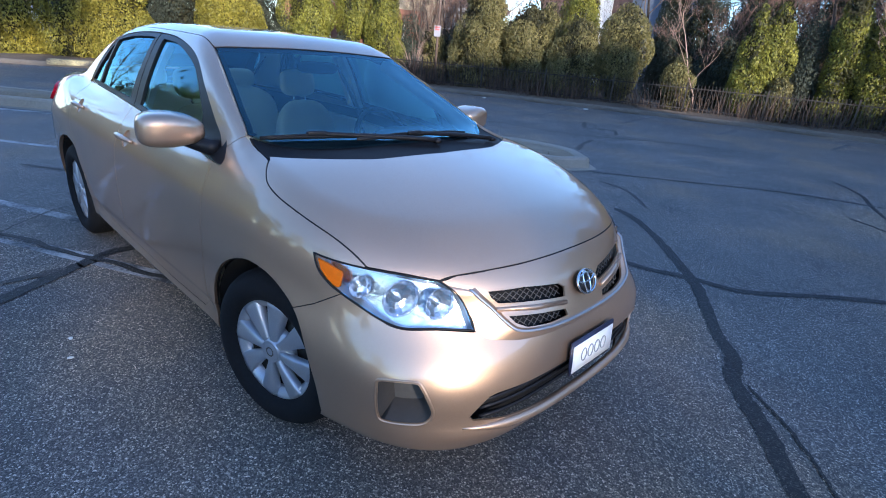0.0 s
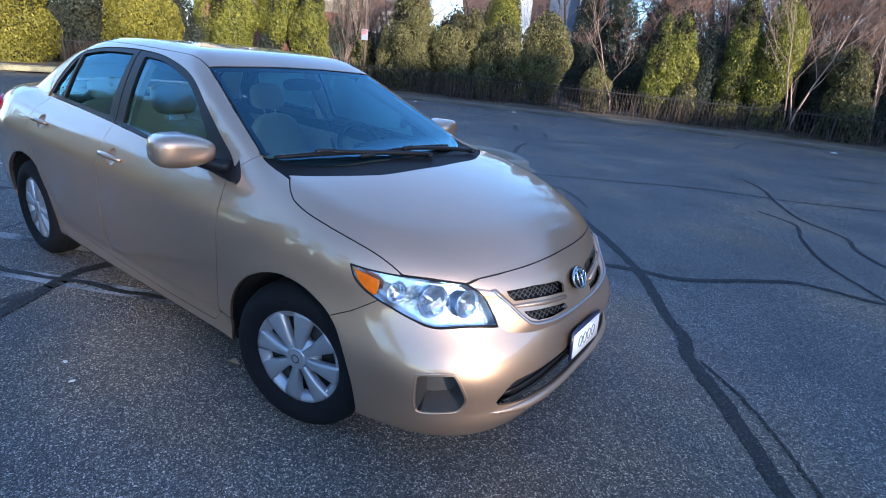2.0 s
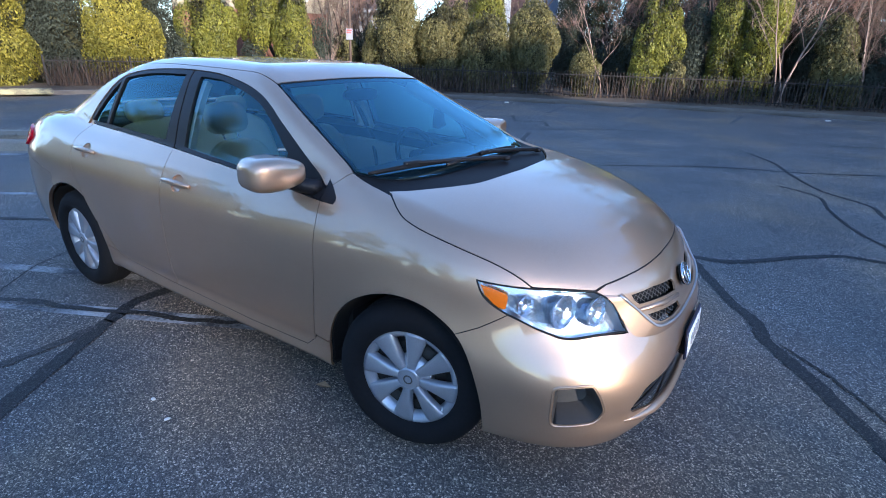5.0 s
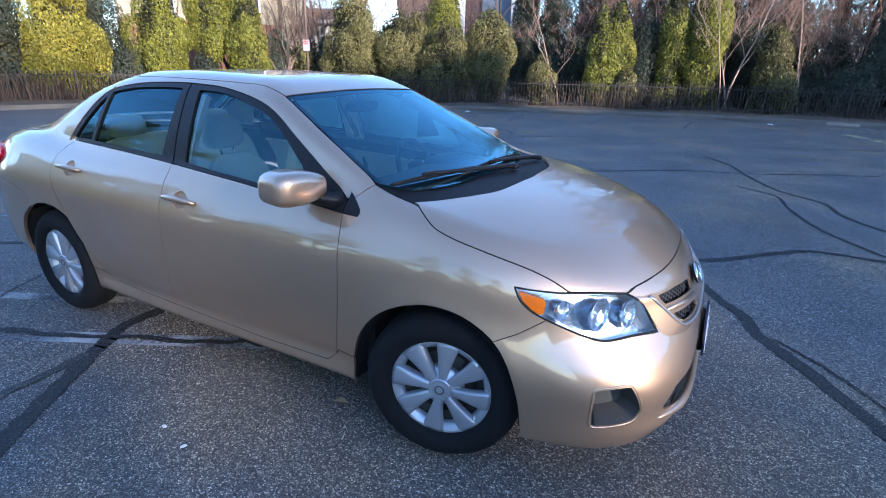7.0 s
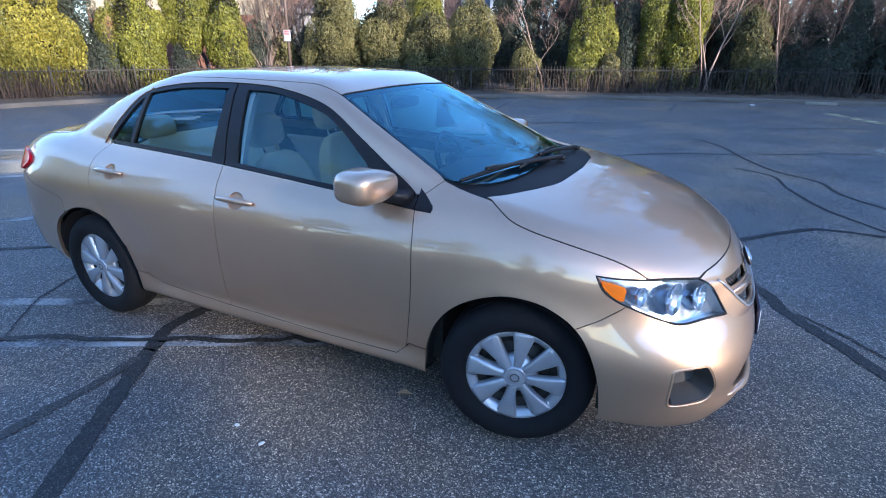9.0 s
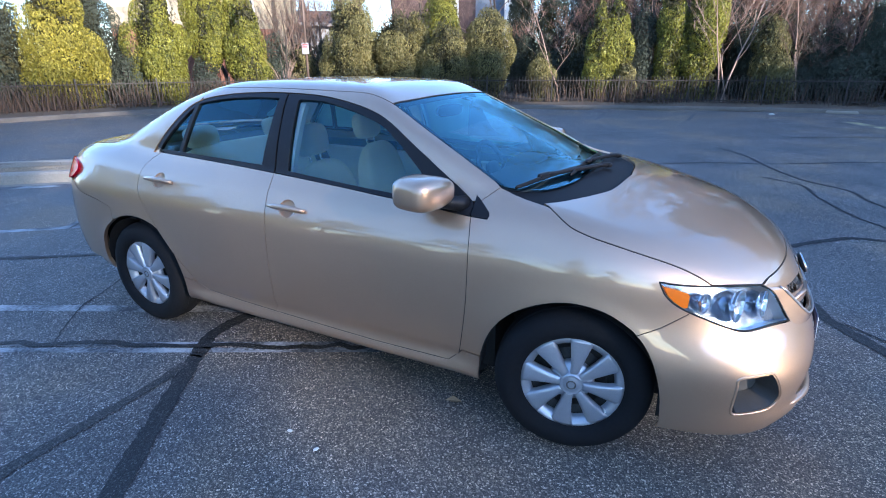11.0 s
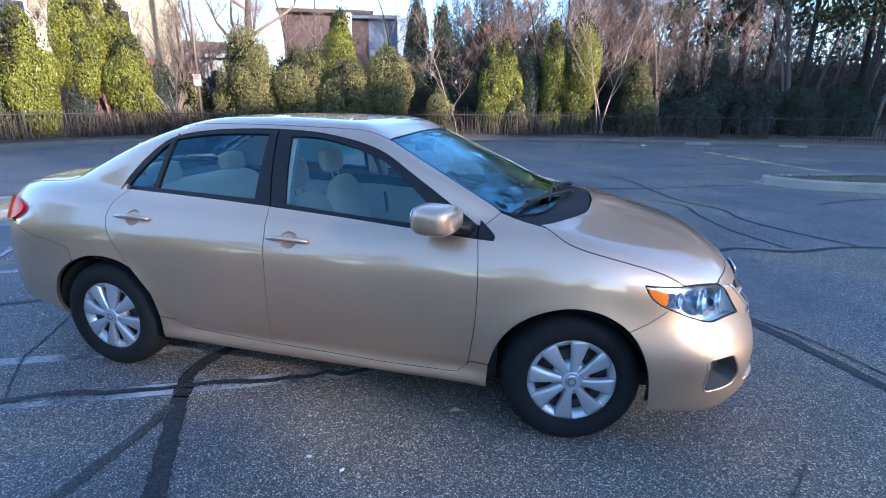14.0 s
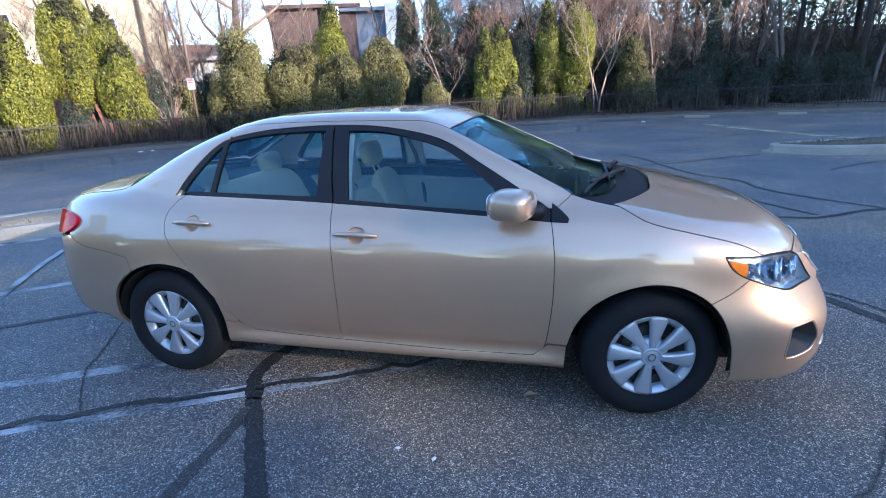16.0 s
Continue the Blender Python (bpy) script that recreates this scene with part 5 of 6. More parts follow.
def clumps(seed, n, size, radius, height, base, lump, tall):
    """A crown of many rounded lobes set round its axis, each one covered with small sprays."""
    rng = np.random.default_rng(seed)
    tries = np.linspace(0, 1, 60)
    weight = np.cumsum(radius(tries) + .12)
    ph = rng.random(4) * 6.28
    m = max(int(3.0 * float(np.mean(radius(tries))) * height / (lump * lump * tall)), 14)
    h = np.interp((np.arange(m) + rng.random(m)) / m * (weight[-1] - weight[0]) + weight[0], weight, tries)
    a = np.arange(m) * 2.39996 + rng.normal(0, .35, m)
    sway = 1 + .13 * np.sin(2 * a + ph[0] + 3 * h) + .11 * np.sin(9 * h + ph[1]) + rng.normal(0, .17, m)
    full = radius(h) * sway
    big = np.minimum(lump * rng.uniform(.35, 1.45, m), full * .8 + .09)
    keep = np.maximum(full - .6 * big, 0) * (1 - .78 * rng.random(m) ** 1.35)
    heart = np.c_[keep * np.cos(a), keep * np.sin(a), base + h * (height - lump * .6) + rng.normal(0, .10, m) * (h > .5)]
    pick = rng.choice(m, n, p=big ** 2 / (big ** 2).sum())
    d = rng.normal(0, 1, (n, 3))
    d /= np.linalg.norm(d, axis=1, keepdims=True)
    away = np.c_[np.cos(a), np.sin(a), np.full(m, .25)][pick]
    d = np.where((np.sum(d * away, 1) < -.25)[:, None], -d, d)
    c = heart[pick] + d * (big[pick] * (1.07 - .36 * rng.random(n) ** 1.8))[:, None] * np.array([1, 1, tall])
    c[:, 2] = np.maximum(c[:, 2], .02)
    out = d + rng.normal(0, .75, (n, 3))
    out /= np.linalg.norm(out, axis=1, keepdims=True)
    up = np.c_[rng.normal(0, .5, n), rng.normal(0, .5, n), np.ones(n)]
    u = np.cross(out, up)
    u /= np.linalg.norm(u, axis=1, keepdims=True)
    w = np.cross(u, out)
    s = (size * (.55 + .9 * rng.random(n)))[:, None]
    vs = np.stack([c - w * s * .75, c + u * s * .38 + out * s * .18, c + w * s * .75, c - u * s * .38 + out * s * .18], 1).reshape(-1, 3)
    return vs, np.arange(4 * n).reshape(-1, 4)


def fast_mesh(name, vs, fs, material):
    me = bpy.data.meshes.new(name)
    me.vertices.add(len(vs)), me.loops.add(fs.size), me.polygons.add(len(fs))
    me.vertices.foreach_set("co", np.asarray(vs, np.float32).ravel())
    me.loops.foreach_set("vertex_index", fs.astype(np.int32).ravel())
    me.polygons.foreach_set("loop_start", np.arange(0, fs.size, fs.shape[1], dtype=np.int32))
    me.materials.append(material)
    me.update(calc_edges=True)
    me.validate()
    return me


def cone(h):
    return np.where(h < .28, .70 + 1.07 * h, 1 - (np.maximum(h - .28, 0) / .72) ** 2.1) * .94 + .04


def ball(h):
    return np.sqrt(np.maximum(1 - (2 * h - 1) ** 2, 0)) * .95 + .05


def egg(h):
    return np.sqrt(np.maximum(1 - (1.75 * h - .75) ** 2, .002)) * np.where(h > .6, 1.0, .96)


def shrub(kind, name, label, x, y, height, width, seed, mat_, n, size, base=.0, group=""):
    t = thing(name, label, "tree" if height > 4 else "bush", pose(x, y, .15, 0, 0, 57 * seed % 360), group)
    f = {"cone": cone, "ball": ball, "egg": egg}[kind]
    lump, tall = (.24 + .115 * width, 1.8) if kind == "cone" else (.22 + .14 * width, 1.15)
    vs, fs = clumps(seed, n, size, lambda h: f(h) * width * .51, height - base, base, lump, tall)
    part("crown", fast_mesh("crown", vs, fs, mat_), t)
    # the darkened leaves within paint shade into the gaps between lobes
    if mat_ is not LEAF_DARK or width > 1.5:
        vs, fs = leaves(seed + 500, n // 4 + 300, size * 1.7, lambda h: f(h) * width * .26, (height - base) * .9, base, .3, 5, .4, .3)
        part("inner_foliage", fast_mesh("inner_foliage", vs, fs, LEAF_INNER_SHADE), t, "inner foliage, its colour darkened to shade the gaps")
    stem = [(0, 0, -.1), (.03, .02, height * .3), (-.02, .03, height * .7)]
    part("trunk", mesh("trunk", *tube(stem, [.05 + .012 * height, .04 + .008 * height, .01], 7), BARK), t)
    return t


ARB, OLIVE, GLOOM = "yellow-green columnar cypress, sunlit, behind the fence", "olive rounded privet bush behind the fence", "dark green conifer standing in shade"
HEDGE = (
    ("cone", ARB, -16.63, 10.63, 4.17, 2.02, LEAF_ARB), ("cone", ARB, -16.04, 12.38, 5.36, 1.45, LEAF_ARB, 1.75), ("cone", ARB, -14.66, 12.95, 3.45, 1.6, LEAF_ARB), ("cone", ARB, -15.58, 13.46, 4.88, 1.01, LEAF_ARB, 1.2),
    ("egg", ARB, -17.72, 7.85, 4.7, 2.2, LEAF_GOLD), ("egg", ARB, -18.59, 4.4, 4.8, 2.0, LEAF_GOLD), ("egg", ARB, -18.95, 3.07, 5.0, 1.9, LEAF_GOLD), ("egg", ARB, -20.03, 1.68, 4.6, 2.2, LEAF_GOLD),
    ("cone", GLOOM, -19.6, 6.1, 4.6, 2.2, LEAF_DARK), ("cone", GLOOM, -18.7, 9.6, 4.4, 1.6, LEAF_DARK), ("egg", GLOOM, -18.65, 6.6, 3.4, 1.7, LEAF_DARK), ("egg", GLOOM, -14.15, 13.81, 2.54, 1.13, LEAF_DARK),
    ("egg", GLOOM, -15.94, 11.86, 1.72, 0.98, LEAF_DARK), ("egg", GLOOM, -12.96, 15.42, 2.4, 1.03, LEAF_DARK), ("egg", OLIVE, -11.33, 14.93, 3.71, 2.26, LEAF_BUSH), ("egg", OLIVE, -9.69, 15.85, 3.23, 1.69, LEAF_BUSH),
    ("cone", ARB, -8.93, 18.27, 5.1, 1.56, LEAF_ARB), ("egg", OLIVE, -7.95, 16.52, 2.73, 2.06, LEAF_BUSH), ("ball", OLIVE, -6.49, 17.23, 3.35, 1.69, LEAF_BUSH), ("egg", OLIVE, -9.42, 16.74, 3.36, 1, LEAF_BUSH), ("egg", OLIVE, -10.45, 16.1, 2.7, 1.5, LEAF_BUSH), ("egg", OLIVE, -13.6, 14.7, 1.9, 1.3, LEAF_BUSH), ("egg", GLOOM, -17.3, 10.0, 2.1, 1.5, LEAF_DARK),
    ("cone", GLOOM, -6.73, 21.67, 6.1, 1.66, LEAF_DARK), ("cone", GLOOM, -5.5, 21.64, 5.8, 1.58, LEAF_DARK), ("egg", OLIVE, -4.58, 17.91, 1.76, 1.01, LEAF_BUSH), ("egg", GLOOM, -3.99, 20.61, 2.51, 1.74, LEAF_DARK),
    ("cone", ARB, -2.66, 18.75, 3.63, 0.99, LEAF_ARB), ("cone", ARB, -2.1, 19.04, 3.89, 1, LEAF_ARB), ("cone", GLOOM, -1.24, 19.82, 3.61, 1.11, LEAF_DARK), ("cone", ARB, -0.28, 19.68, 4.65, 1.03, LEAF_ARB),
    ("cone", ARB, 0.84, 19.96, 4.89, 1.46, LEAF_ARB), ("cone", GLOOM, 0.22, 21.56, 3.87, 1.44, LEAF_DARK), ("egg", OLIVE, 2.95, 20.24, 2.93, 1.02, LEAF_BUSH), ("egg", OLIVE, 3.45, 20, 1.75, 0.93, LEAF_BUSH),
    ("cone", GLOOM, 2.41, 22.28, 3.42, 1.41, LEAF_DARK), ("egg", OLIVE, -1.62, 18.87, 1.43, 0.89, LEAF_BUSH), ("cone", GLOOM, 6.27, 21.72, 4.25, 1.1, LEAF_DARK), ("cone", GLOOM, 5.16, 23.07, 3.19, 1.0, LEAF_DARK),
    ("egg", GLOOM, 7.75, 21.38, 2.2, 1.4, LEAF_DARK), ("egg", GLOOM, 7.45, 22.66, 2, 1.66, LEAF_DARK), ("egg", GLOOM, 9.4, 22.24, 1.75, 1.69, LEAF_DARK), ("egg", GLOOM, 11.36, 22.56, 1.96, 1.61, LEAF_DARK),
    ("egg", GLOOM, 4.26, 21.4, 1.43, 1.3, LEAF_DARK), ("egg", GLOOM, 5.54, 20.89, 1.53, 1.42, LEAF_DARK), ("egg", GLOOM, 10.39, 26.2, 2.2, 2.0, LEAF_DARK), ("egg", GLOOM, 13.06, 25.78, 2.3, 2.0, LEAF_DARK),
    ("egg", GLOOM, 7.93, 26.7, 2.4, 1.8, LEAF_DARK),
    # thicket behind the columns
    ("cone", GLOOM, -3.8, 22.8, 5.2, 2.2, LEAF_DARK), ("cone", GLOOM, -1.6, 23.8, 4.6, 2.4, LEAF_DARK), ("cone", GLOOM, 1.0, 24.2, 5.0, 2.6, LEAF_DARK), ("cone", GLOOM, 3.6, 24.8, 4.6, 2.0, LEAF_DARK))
for k, (kind, label, x, y, h, w, mat_, *low) in enumerate(HEDGE):
    fine = .043 if mat_ is not LEAF_DARK else .042
    shrub(kind, {ARB: "cypress", OLIVE: "privet_bush", GLOOM: "dark_conifer"}[label], label, x, y, h, w, 11 + k, mat_, int((4600 if mat_ is not LEAF_DARK else 3200) * h * w) + 2500, fine, low[0] if low else 0.0, group="hedge along the fence")


def grow(seed, height, girth, spread=.55, levels=4, first=.28, twigs=5, lean=(0, 0), wave=.12, taper=.5, rise=.22):
    """A leafless tree: trunk and limbs as tapered tubes."""
    rng = random.Random(seed)
    trunk, limbs = [], []

    def limb(p, way, length, r, level):
        pts, rad = [p.copy()], [r]
        steps = 6 if level < 2 else 4
        d = way.normalized()
        for i in range(steps):
            d = (d + Vector((rng.gauss(0, wave), rng.gauss(0, wave), rng.gauss(.05, wave * .6)))).normalized()
            p = p + d * length / steps
            pts.append(p.copy())
            rad.append(max(r * (1 - .78 * (i + 1) / steps), .0035))
        (trunk if level == 0 else limbs).append(tube(pts, rad, 7 if level == 0 else 5 if level < 2 else 3))
        if level >= levels:
            return
        for k in range(twigs + (3 if level == 0 else 0)):
            u = first + (1 - first) * (k + rng.random() * .8) / (twigs + (3 if level == 0 else 0)) if level == 0 else .25 + .75 * rng.random()
            j = min(int(u * steps), steps - 1)
            q = pts[j].lerp(pts[j + 1], u * steps - j)
            side = Vector((rng.gauss(0, 1), rng.gauss(0, 1), rng.gauss(.1, .4))).normalized()
            way2 = (d * (1 - spread) + side * spread + Vector((0, 0, rise))).normalized()
            limb(q, way2, length * rng.uniform(.38, .62) * (1 - .35 * (u if level == 0 else .3)), max(rad[j] * taper, .0035), level + 1)

    limb(Vector((0, 0, -.1)), Vector((*lean, 1)), height, girth, 0)
    return join(*trunk), join(*limbs)


def bare_tree(name, label, x, y, seed, bark, twig, copies=(), **how):
    t = thing(name, label, "tree", pose(x, y, .15))
    a, b = grow(seed, **how)
    part("trunk", mesh("trunk", *a, bark), t)
    part("crown", mesh("crown", *b, twig), t, "leafless branches")
    for cx, cy, turn, s in copies:
        copy_thing(t, pose(cx, cy, .15, 0, 0, turn)).scale = (s, s, s)
    return t


bare_tree("bare_sapling", "slender leafless sapling by the fence", -3.83, 17.95, 5, BARK_PALE, BARK_PALE, height=4.0, girth=.03, spread=.5, levels=3, twigs=4, first=.22)
bare_tree("bare_tree", "leafless tree with several pale pinkish stems", 1.75, 19.55, 8, BARK_PALE, BARK_PALE, ((1.92, 19.7, 80, .9), (1.62, 19.66, 200, .8)), height=5.6, girth=.04, spread=.45, levels=3, twigs=5, first=.25, lean=(.12, 0))
bare_tree("bare_tree", "leafless pale-barked tree by the fence", 3.85, 19.75, 13, BARK_PALE, TWIG, ((4.15, 20.0, 120, .8),), height=4.8, girth=.033, spread=.5, levels=3, twigs=5, first=.2, lean=(.1, .05))
bare_tree("large_bare_tree", "large spreading leafless tree behind the bushes", -13.59, 18.09, 21, BARK, TWIG, ((-23.03, 12.26, 90, .9), (-21.88, 6.72, 200, .8)), height=9.73, girth=.26, spread=.62, levels=4, twigs=5, first=.18, lean=(-.15, 0), wave=.2)
bare_tree("bare_tree", "leafless reddish tree far behind the hedge", -17.37, 20.88, 34, BARK, TWIG, ((-13.72, 24.24, 40, 1.0), (-19.51, 16.87, 140, .9), (-0.56, 26.33, 200, .9), (-2.87, 23.39, 300, .8), (1.11, 24.84, 75, 1.0), (-20.93, 20.92, 250, 1.0), (-0.17, 21.33, 15, .8), (-15.44, 19.65, 200, .95), (-11.82, 21.79, 310, .9), (-18, 14.84, 75, .85), (2.44, 28.54, 100, 1.3), (-8.14, 24.56, 50, .9), (-4.46, 24.93, 170, 1.0), (-13.23, 14.65, 30, .42), (-13.89, 14.1, 140, .45), (-12.58, 15.38, 250, .5), (-13.52, 15.63, 350, .55), (-14.18, 14.83, 80, .5), (-16.24, 19.24, 10, .7), (-15.08, 18.42, 100, .65), (-14.33, 17.19, 220, .6), (-15.93, 16.8, 290, .62), (-17.24, 17.79, 160, .66), (-14.64, 20.06, 330, .7), (-29, -6, 35, 1.0), (-31, -10, 125, 1.1), (-30, -14.5, 215, 1.0), (-33.5, -8, 305, 1.2), (-34.5, -13, 65, 1.2), (-3.9, 31.7, 353, 1.33), (-2.7, 33.3, 14, 1.29), (-1.6, 27.2, 26, 1.31), (-1.1, 29.2, 126, 1.10), (-0.1, 27.2, 110, 1.11), (1.1, 32.8, 199, 1.01), (2.8, 26.2, 316, 1.13)), height=8.02, girth=.11, spread=.55, levels=4, twigs=5, first=.2, wave=.15, taper=.46)
bare_tree("woodland_tree", "tall straight leafless tree in the dim woods", 4.0, 27.0, 35, TWIG_GREY, TWIG_GREY, ((4.42, 26.26, 10, 1.1), (12.15, 28.43, 170, 1.1), (9.81, 24.56, 330, .9), (3.12, 22.2, 130, .85), (9.3, 26.65, 190, 1.25), (17.78, 24.2, 340, 1.2), (14.97, 29.74, 95, 1.35), (17.29, 30.96, 240, 1.4), (15.94, 27.68, 200, 1.2), (12.58, 22.71, 130, .8), (3.2, 33.8, 2, 1.03), (6.2, 29.9, 347, 1.20), (8.3, 27.7, 184, 1.12), (10.1, 25.0, 347, 1.23), (12.0, 29.3, 90, 0.97), (13.9, 31.4, 187, 1.10), (17.0, 24.3, 125, 1.32), (18.4, 26.9, 301, 1.25), (21.3, 23.6, 262, 1.19), (22.8, 24.1, 90, 1.27)), height=11.5, girth=.085, spread=.62, levels=4, twigs=7, first=.16, wave=.055, taper=.33, rise=.30)
bare_tree("bare_thicket", "dense reddish leafless thicket behind the cypresses", -13.4, 16.6, 77, TWIG_RED, TWIG_RED, ((-5.0, 22.0, 191, 0.92), (-4.3, 21.3, 346, 0.80), (-3.6, 22.3, 309, 0.84), (-2.8, 22.6, 315, 1.12), (-2.1, 23.2, 86, 1.12), (-1.4, 22.6, 216, 0.87), (-0.7, 22.1, 56, 0.86), (0.0, 24.0, 302, 0.83), (0.8, 23.6, 52, 1.21), (1.5, 22.4, 114, 1.13), (2.2, 23.1, 44, 1.15), (2.9, 24.6, 203, 0.93), (3.6, 24.4, 102, 1.12), (4.3, 22.4, 210, 0.82), (5.1, 23.5, 251, 0.86), (5.8, 23.3, 57, 1.23), (6.5, 22.8, 296, 0.89), (-14.6, 15.2, 40, .7), (-12.2, 17.4, 140, .8), (-17.2, 13.6, 220, .9)), height=5.2, girth=.05, spread=.6, levels=4, twigs=6, first=.1, wave=.16)
# unseen trees added in the sun's way to dapple and weaken it
bare_tree("bare_tree", "tall leafless tree added out of view to filter the sun", 50, -17.0, 61, BARK, TWIG, ((50, -21.0, 90, 1.0), (54, -22.5, 20, 1.0), (61, -24.6, 140, 1.05), (66, -23, 70, 1.1), (47, -19, 250, .95)), height=18.5, girth=.30, spread=.6, levels=4, twigs=6, first=.12, wave=.17)


def pine(x, y, h, seed):
    """A tall pine: bare lower trunk, tiers of needle clumps above."""
    t = thing("pine", "tall dark pine with a bare lower trunk", "tree", pose(x, y, .15), "pines")
    rng = random.Random(seed)
    part("trunk", mesh("trunk", *tube([(0, 0, -.1), (.05, 0, h * .4), (0, .08, h * .8), (0, 0, h)], [.13, .11, .06, .02], 8), BARK), t)
    sprays, arms = [], []
    for k in range(26):
        z = h * (.30 + .68 * rng.random() ** .9)
        a, l = rng.random() * 6.28, (1.2 + 2.6 * (1 - z / h)) * rng.uniform(.6, 1.1)
        e = Vector((math.cos(a) * l, math.sin(a) * l, z + rng.uniform(-.2, .5)))
        arms.append(tube([(0, 0, z - .2), tuple(e * .5 + Vector((0, 0, z * .5 - .1))), tuple(e)], [.04, .025, .008], 4))
        for u in (.5, .75, 1.0):
            c = Vector((0, 0, z)).lerp(e, u)
            v, f = leaves(seed * 50 + k * 3 + int(u * 4), 60, .17, lambda q: ball(q) * .48, .5, 0, .9, 5, .9, .4)
            sprays.append(v + np.array([c.x, c.y, c.z - .25]))
    part("limb", mesh("limb", *join(*arms), BARK), t)
    vs = np.concatenate(sprays)
    part("crown", fast_mesh("crown", vs, np.arange(len(vs)).reshape(-1, 4), LEAF_PINE), t)
    return t


p0 = pine(10.47, 25.01, 13.01, 3)
for x, y, turn, s in ((12.38, 23.38, 70, .95), (8, 25.56, 150, 1.1), (5.46, 26, 300, 1.05), (13.89, 27.82, 100, 1.2), (10.05, 28.96, 40, 1.1), (7.07, 29.76, 330, 1.05), (14.58, 22.72, 15, .9)):
    copy_thing(p0, pose(x, y, .15, 0, 0, turn)).scale = (s, s, s)


# dim twiggy woods that close the view beyond the lot
def far_woods():
    rng = np.random.default_rng(15)
    n = 62000
    x = rng.uniform(-9.5, 44, n)
    y = 33 + rng.random(n) * 9 - np.maximum(x - 14, 0) * .42
    crest = np.where(x < 4, 8.2, 6.6) + 1.3 * np.sin(x * .7) + .9 * np.sin(x * 1.9 + 1) + .5 * np.sin(x * 4.3)
    z = crest * rng.random(n) ** 1.15 * rng.uniform(.75, 1.25, n)
    c = np.c_[x, y, z]
    way = np.c_[rng.normal(0, .6, n), rng.normal(0, .6, n), rng.normal(.7, .45, n)]
    way /= np.linalg.norm(way, axis=1, keepdims=True)
    side = np.cross(way, rng.normal(0, 1, (n, 3)))
    side /= np.linalg.norm(side, axis=1, keepdims=True)
    l, w = rng.uniform(.25, .75, n)[:, None], rng.uniform(.012, .055, n)[:, None]
    vs = np.stack([c - way * l, c + side * w, c + way * l, c - side * w], 1).reshape(-1, 3)
    return vs, np.arange(4 * n).reshape(-1, 4)


tagged(part("far_woods", fast_mesh("far_woods", *far_woods(), WOODS)), "dim grey-brown twigs of distant winter woods", "woods", kind="stuff")


# dry brush at the foot of the fence
def brush():
    rng = np.random.default_rng(77)
    n = 8000
    s = rng.uniform(28.7, 60, n)
    dense = (np.sin(s * .9) * .5 + np.sin(s * 2.3 + 1) * .3 + .6) * np.where(s > 54, .2, np.where(s > 43, .4, 1))
    s = s[rng.random(n) < np.clip(dense, .12, 1)]
    n = len(s)
    base = np.array([fence_at(v) for v in s])
    d = rng.normal(.25, .32, n)
    out = np.array([-(fence_at(v + .5) - fence_at(v - .5))[::-1] * [1, -1] for v in s])
    p = np.c_[base + out * d[:, None], np.full(n, .13)]
    h = rng.uniform(.25, .92, n)
    lean = rng.normal(0, .25, (n, 2)) * h[:, None]
    w = rng.uniform(.006, .014, n)
    a = rng.random(n) * 6.28
    o = np.c_[np.cos(a) * w, np.sin(a) * w, 0 * w]
    mid = p + np.c_[lean * .35, h * .55]
    top = p + np.c_[lean, h]
    vs = np.stack([p - o, p + o, mid + o * .8, mid - o * .8, mid - o * .8, mid + o * .8, top + o * .3, top - o * .3], 1).reshape(-1, 3)
    return vs, np.arange(len(vs)).reshape(-1, 4)


tagged(part("dry_brush", fast_mesh("dry_brush", *brush(), STRAW)), "tangle of dry brown stems along the fence", "brush", kind="stuff")
stems = thing("stem_clump", "fan of bare straw-coloured stems", "shrub", pose(-13.15, 13.2, .15))
rng = random.Random(4)
for _ in range(34):
    x, y, z = rng.gauss(0, .5), rng.gauss(0, .35), rng.uniform(.9, 1.65)
    part("stem", mesh("stem", *tube([(0, 0, 0), (x * .5, y * .5, z * .7), (x, y, z)], [.011, .008, .003], 4), BARK_PALE), stems)

# ---- sign, houses, and what stands behind the camera ----
pole = thing("sign_pole", "tall thin brownish pole carrying a small white sign", "sign", pose(-12.70, 13.95, .13, 0, 0, 30))
part("pole", mesh("pole", *tube([(0, 0, 0), (.02, 0, 4), (.05, 0, 9.5)], [.05, .047, .04], 10), RUSTY), pole)
board = part("sign_board", mesh("sign_board", *box(-.13, .13, -.075, -.06, 1.76, 2.16, .004), SIGN_WHITE, False), pole, "white notice with unreadable red and grey print")
for z0, z1, x0, x1, mat_ in ((2.07, 2.12, -.10, .10, SIGN_RED), (1.99, 2.04, -.10, .08, SIGN_RED), (1.92, 1.95, -.10, .10, PRINT), (1.86, 1.89, -.10, .07, PRINT), (1.80, 1.83, -.10, .09, PRINT)):
    part("print_bar", mesh("print_bar", *box(x0, x1, -.079, -.075, z0, z1), mat_, False), board)


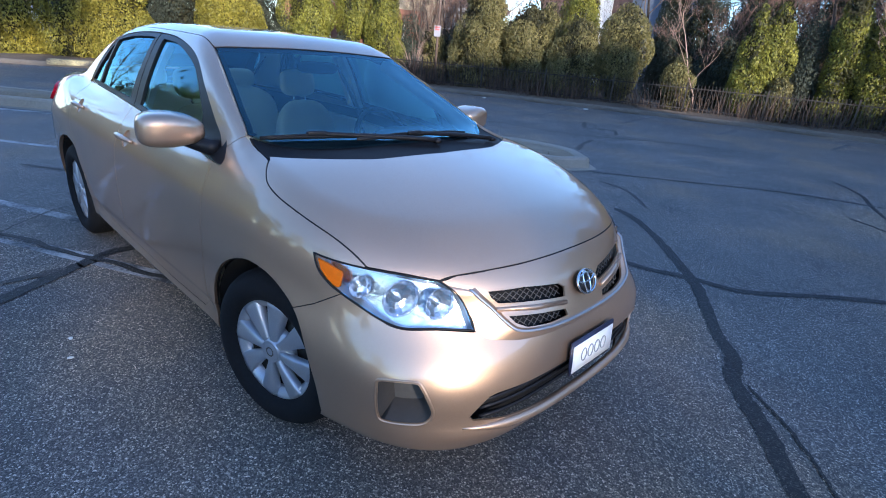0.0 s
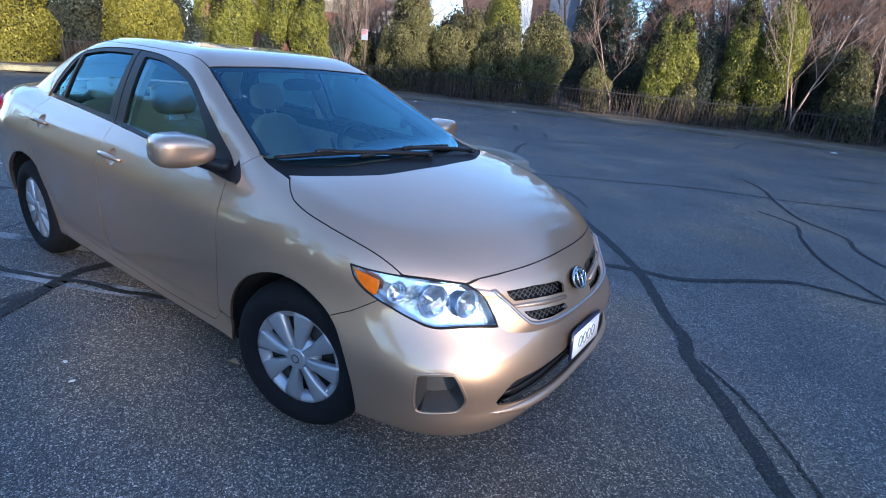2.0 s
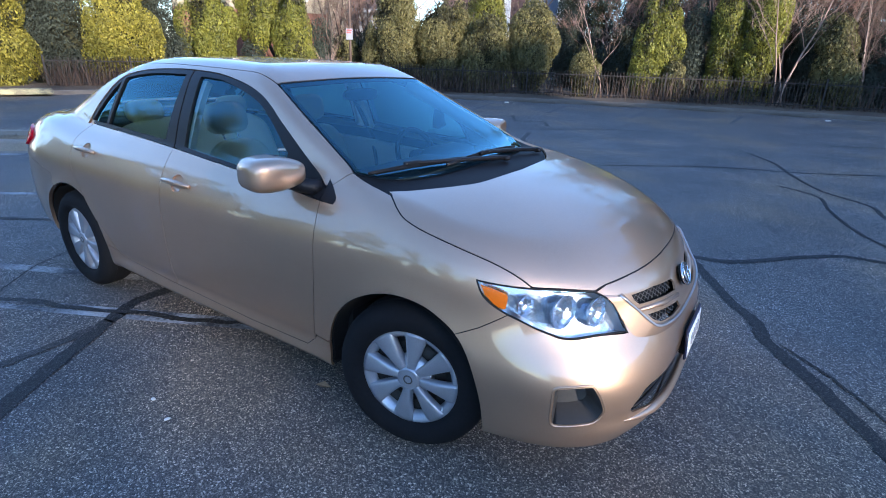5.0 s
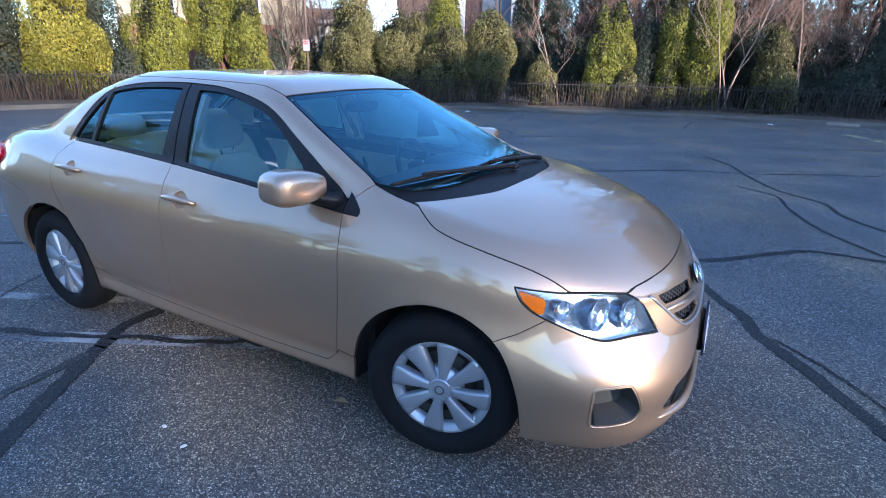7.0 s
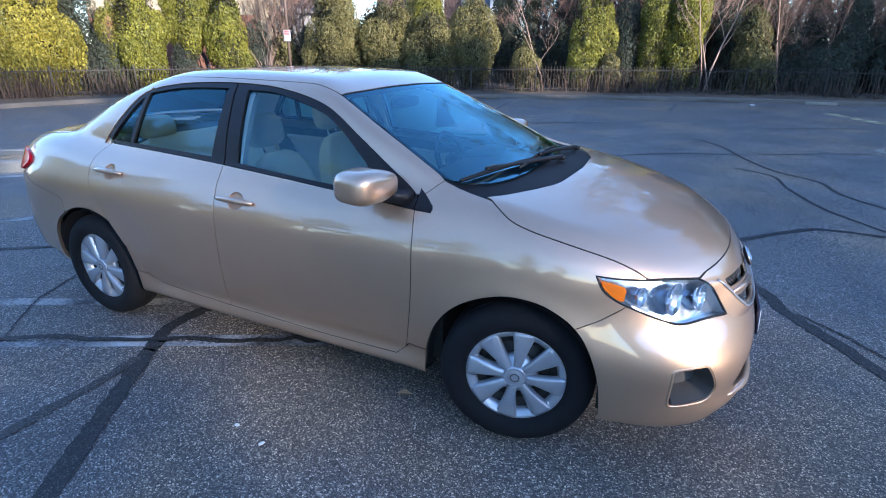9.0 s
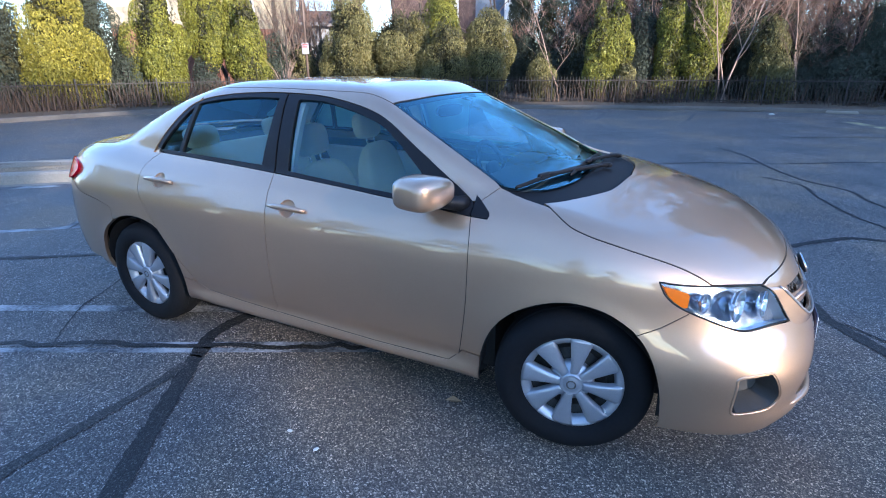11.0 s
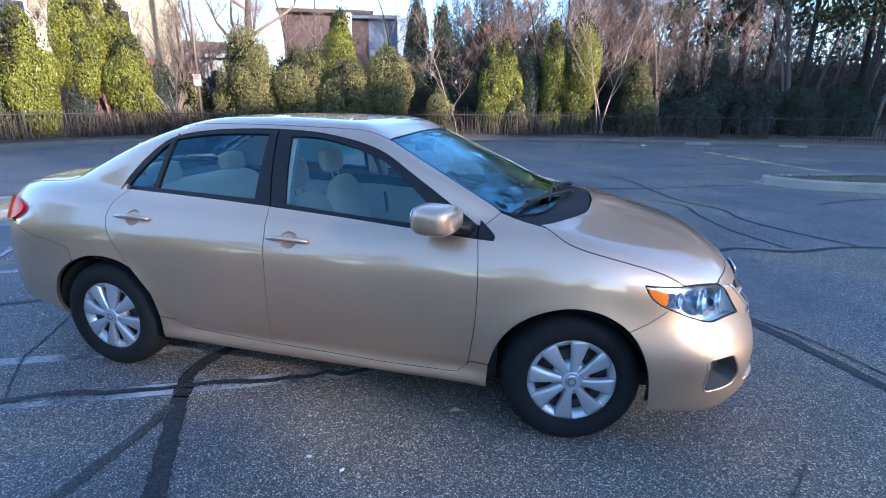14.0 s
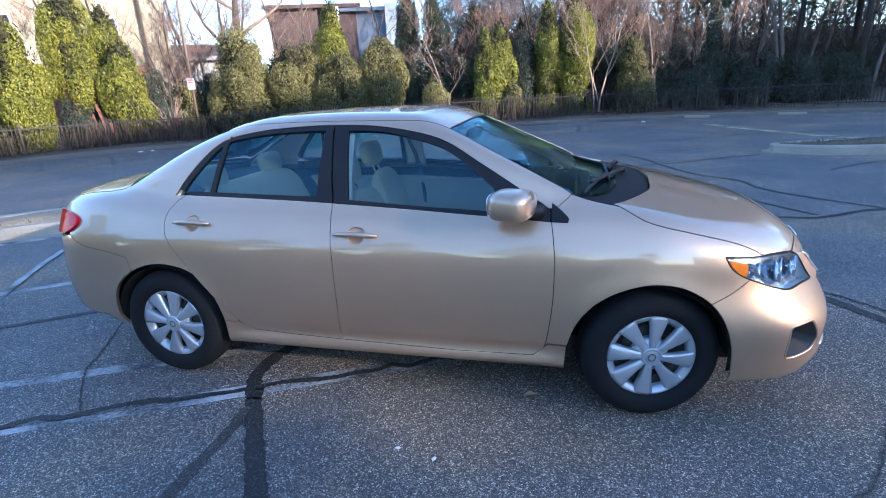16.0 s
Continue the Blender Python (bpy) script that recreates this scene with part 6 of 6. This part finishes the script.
def house(name, label, x, y, turn, w, d, h, wall, roof_h, windows=3, chimney=None, brick_to=0.0):
    t = thing(name, label, "house", pose(x, y, .2, 0, 0, turn))
    body = part("wall", mesh("wall", *box(-w / 2, w / 2, -d / 2, d / 2, -.4, h), wall, False), t)
    for k in range(int(h / .22)):
        part("clapboard", mesh("clapboard", *box(-w / 2 - .012, w / 2 + .012, -d / 2 - .018, -d / 2 + .01, k * .22, k * .22 + .205), wall, False), body) if h < 7 else None
    if brick_to:
        part("brick_base", mesh("brick_base", *box(-w / 2 - .03, w / 2 + .03, -d / 2 - .04, -d / 2, -.4, brick_to), BRICK, False), t)
    rv = [(-w / 2 - .3, -d / 2 - .35, h - .1), (w / 2 + .3, -d / 2 - .35, h - .1), (w / 2 + .3, d / 2 + .35, h - .1), (-w / 2 - .3, d / 2 + .35, h - .1), (-w / 2 - .3, 0, h + roof_h), (w / 2 + .3, 0, h + roof_h)]
    part("roof", mesh("roof", rv, [(0, 1, 5, 4), (2, 3, 4, 5), (0, 4, 3), (1, 2, 5), (0, 3, 2, 1)], SHINGLE, False), t)
    part("fascia", mesh("fascia", *box(-w / 2 - .3, w / 2 + .3, -d / 2 - .38, -d / 2 - .33, h - .25, h - .06), wall, False), t)
    for floor in range(max(1, int(h / 2.8))):
        for k in range(windows):
            wx, z = -w / 2 + w * (k + .5) / windows, .9 + 2.7 * floor
            win = part("window", mesh("window", *join(box(wx - .55, wx + .55, -d / 2 - .07, -d / 2 - .02, z - .08, z), box(wx - .55, wx + .55, -d / 2 - .07, -d / 2 - .02, z + 1.4, z + 1.5), box(wx - .55, wx - .46, -d / 2 - .07, -d / 2 - .02, z, z + 1.4), box(wx + .46, wx + .55, -d / 2 - .07, -d / 2 - .02, z, z + 1.4), box(wx - .46, wx + .46, -d / 2 - .06, -d / 2 - .02, z + .67, z + .72)), SIDING_WHITE, False), t)
            part("pane", mesh("pane", *box(wx - .46, wx + .46, -d / 2 - .035, -d / 2 - .02, z, z + 1.4), PANE, False), win)
    if chimney:
        cx, cw, top, mat_ = chimney
        part("chimney", mesh("chimney", *box(cx - cw / 2, cx + cw / 2, -d / 2 - .5, -d / 2 + .1, 0, top, .02), mat_, False), t)
    return t


house("brick_house", "brown house behind the hedge, pale chimney", -15.4, 30.0, 24, 4.9, 7, 6.23, DARK_BRICK, .3, 0, (1.1, .75, 6.0, SIDING_WHITE))
house("blue_house", "grey-blue clapboard house behind the hedge", -12.0, 31.4, 18, 4.6, 7, 6, SIDING_BLUE, .4, 0, (1.2, .7, 6.1, SIDING_WHITE))
house("cream_house", "cream clapboard house with a brick base", -24.08, 18.45, 55, 7.58, 8, 6.3, SIDING_CREAM, 1.2, 2, (3.9, 1.0, 7.3, SIDING_CREAM), 3.0)
house("grey_house", "pale grey house among bare trees", -20.43, 23.75, 45, 4.22, 6, 3.5, SIDING_GREY, .8, 2)
house("white_house", "white clapboard house at the end of the lot", -30.89, 1.77, 84, 7.71, 8, 4.8, SIDING_WHITE, 2.0, 4)
house("far_house", "dim house beyond the pines", 19.04, 47.89, -12, 13.11, 8, 3.23, SIDING_BLUE, 1.0, 5)

# unseen building added to block the sun; section heights set the shadow edges
shade_hall = thing("shade_building", "tan flat-roofed building added out of view to shade the lot", "building", pose(63.8, -23.6, 0, 0, 0, 69.7))
part("wall", mesh("wall", *join(box(-45, -14, -8, 8, 0, 15.0), box(-14, -1.4, -8, 8, 0, 19.8), box(-1.4, 2.0, -7.5, 7.9, 0, 15.6), box(2.0, 9, -8, 8, 0, 21.4), box(9, 14, -8, 8, 0, 21.3), box(14, 20.6, -7.5, 7.5, 0, 18.6), box(20.6, 85, -8, 8, 0, 19.5)), ROUGHCAST, False), shade_hall)
# slab added above the roof for a further band of shade
part("shade_slab", mesh("shade_slab", *join(box(-14, -3.2, 4.5, 7.5, 22.9, 24.2), *[box(x - .2, x + .2, 5.8, 6.2, 19.8, 22.9) for x in (-13, -8.5, -4)]), CONCRETE, False), shade_hall, "flat slab on posts added out of view to block sun")
# slats added in the notch to let part of the sun reach the car
for k in range(6):
    part("sun_slat", mesh("sun_slat", *box(-1.38 + .58 * k, -1.12 + .58 * k, 7.0, 7.4, 15.6, 22.6, .01), CONCRETE, False), shade_hall, "upright slat added out of view to thin the sunlight")
part("shade_parapet", mesh("shade_parapet", *join(box(-14.2, -1.4, -8.2, 8.2, 19.8, 20.3), box(20.4, 85.2, -8.2, 8.2, 19.5, 19.8)), CONCRETE, False), shade_hall)
for k in [*range(12), *range(15, 22)]:
    for z in (1.2, 4.3, 7.4, 10.5):
        w_ = part("window", mesh("window", *box(-40.5 + 3.2 * k, -38.7 + 3.2 * k, 7.98, 8.05, z, z + 1.6), SIDING_WHITE, False), shade_hall)
        part("pane", mesh("pane", *box(-40.4 + 3.2 * k, -38.8 + 3.2 * k, 8.05, 8.06, z + .1, z + 1.5), PANE, False), w_)
bt = pine(-9, -23, 12, 9)
for x, y, turn, s in ((-1, -26, 60, 1.1), (-16.5, -21.5, 200, 1.0), (-26, -14, 280, 1.1), (7, -29, 15, .9)):
    copy_thing(bt, pose(x, y, 0, 0, 0, turn)).scale = (s, s, s)
for k, (x, y, h, w) in enumerate(((-18.6, -8.4, 5.7, 4.6), (-17.2, -12.0, 6.3, 5.0), (-14.0, -14.8, 5.6, 4.4))):
    shrub("egg", "olive_tree", "broad olive-leaved tree at the lot's near edge", x, y, h, w, 140 + k, LEAF_ARB, 9000, .15, 1.0)
for k, (x, y, h, w) in enumerate(((-6, -21.5, 2.9, 4.2), (-11.5, -20.5, 2.6, 4.6), (-.5, -24.5, 3.0, 4.4), (-18, -18.5, 2.8, 4.4), (-24, -14.5, 3.0, 4.8), (5, -27, 2.8, 4.2), (-28.5, -8, 3.4, 4.0), (-30, -12.5, 3.2, 4.4), (-32, -17.5, 3.4, 4.4))):
    shrub("egg", "privet_bush", "olive bush at the lot's near edge", x, y, h, w, 90 + k, LEAF_BUSH, 5200, .16)
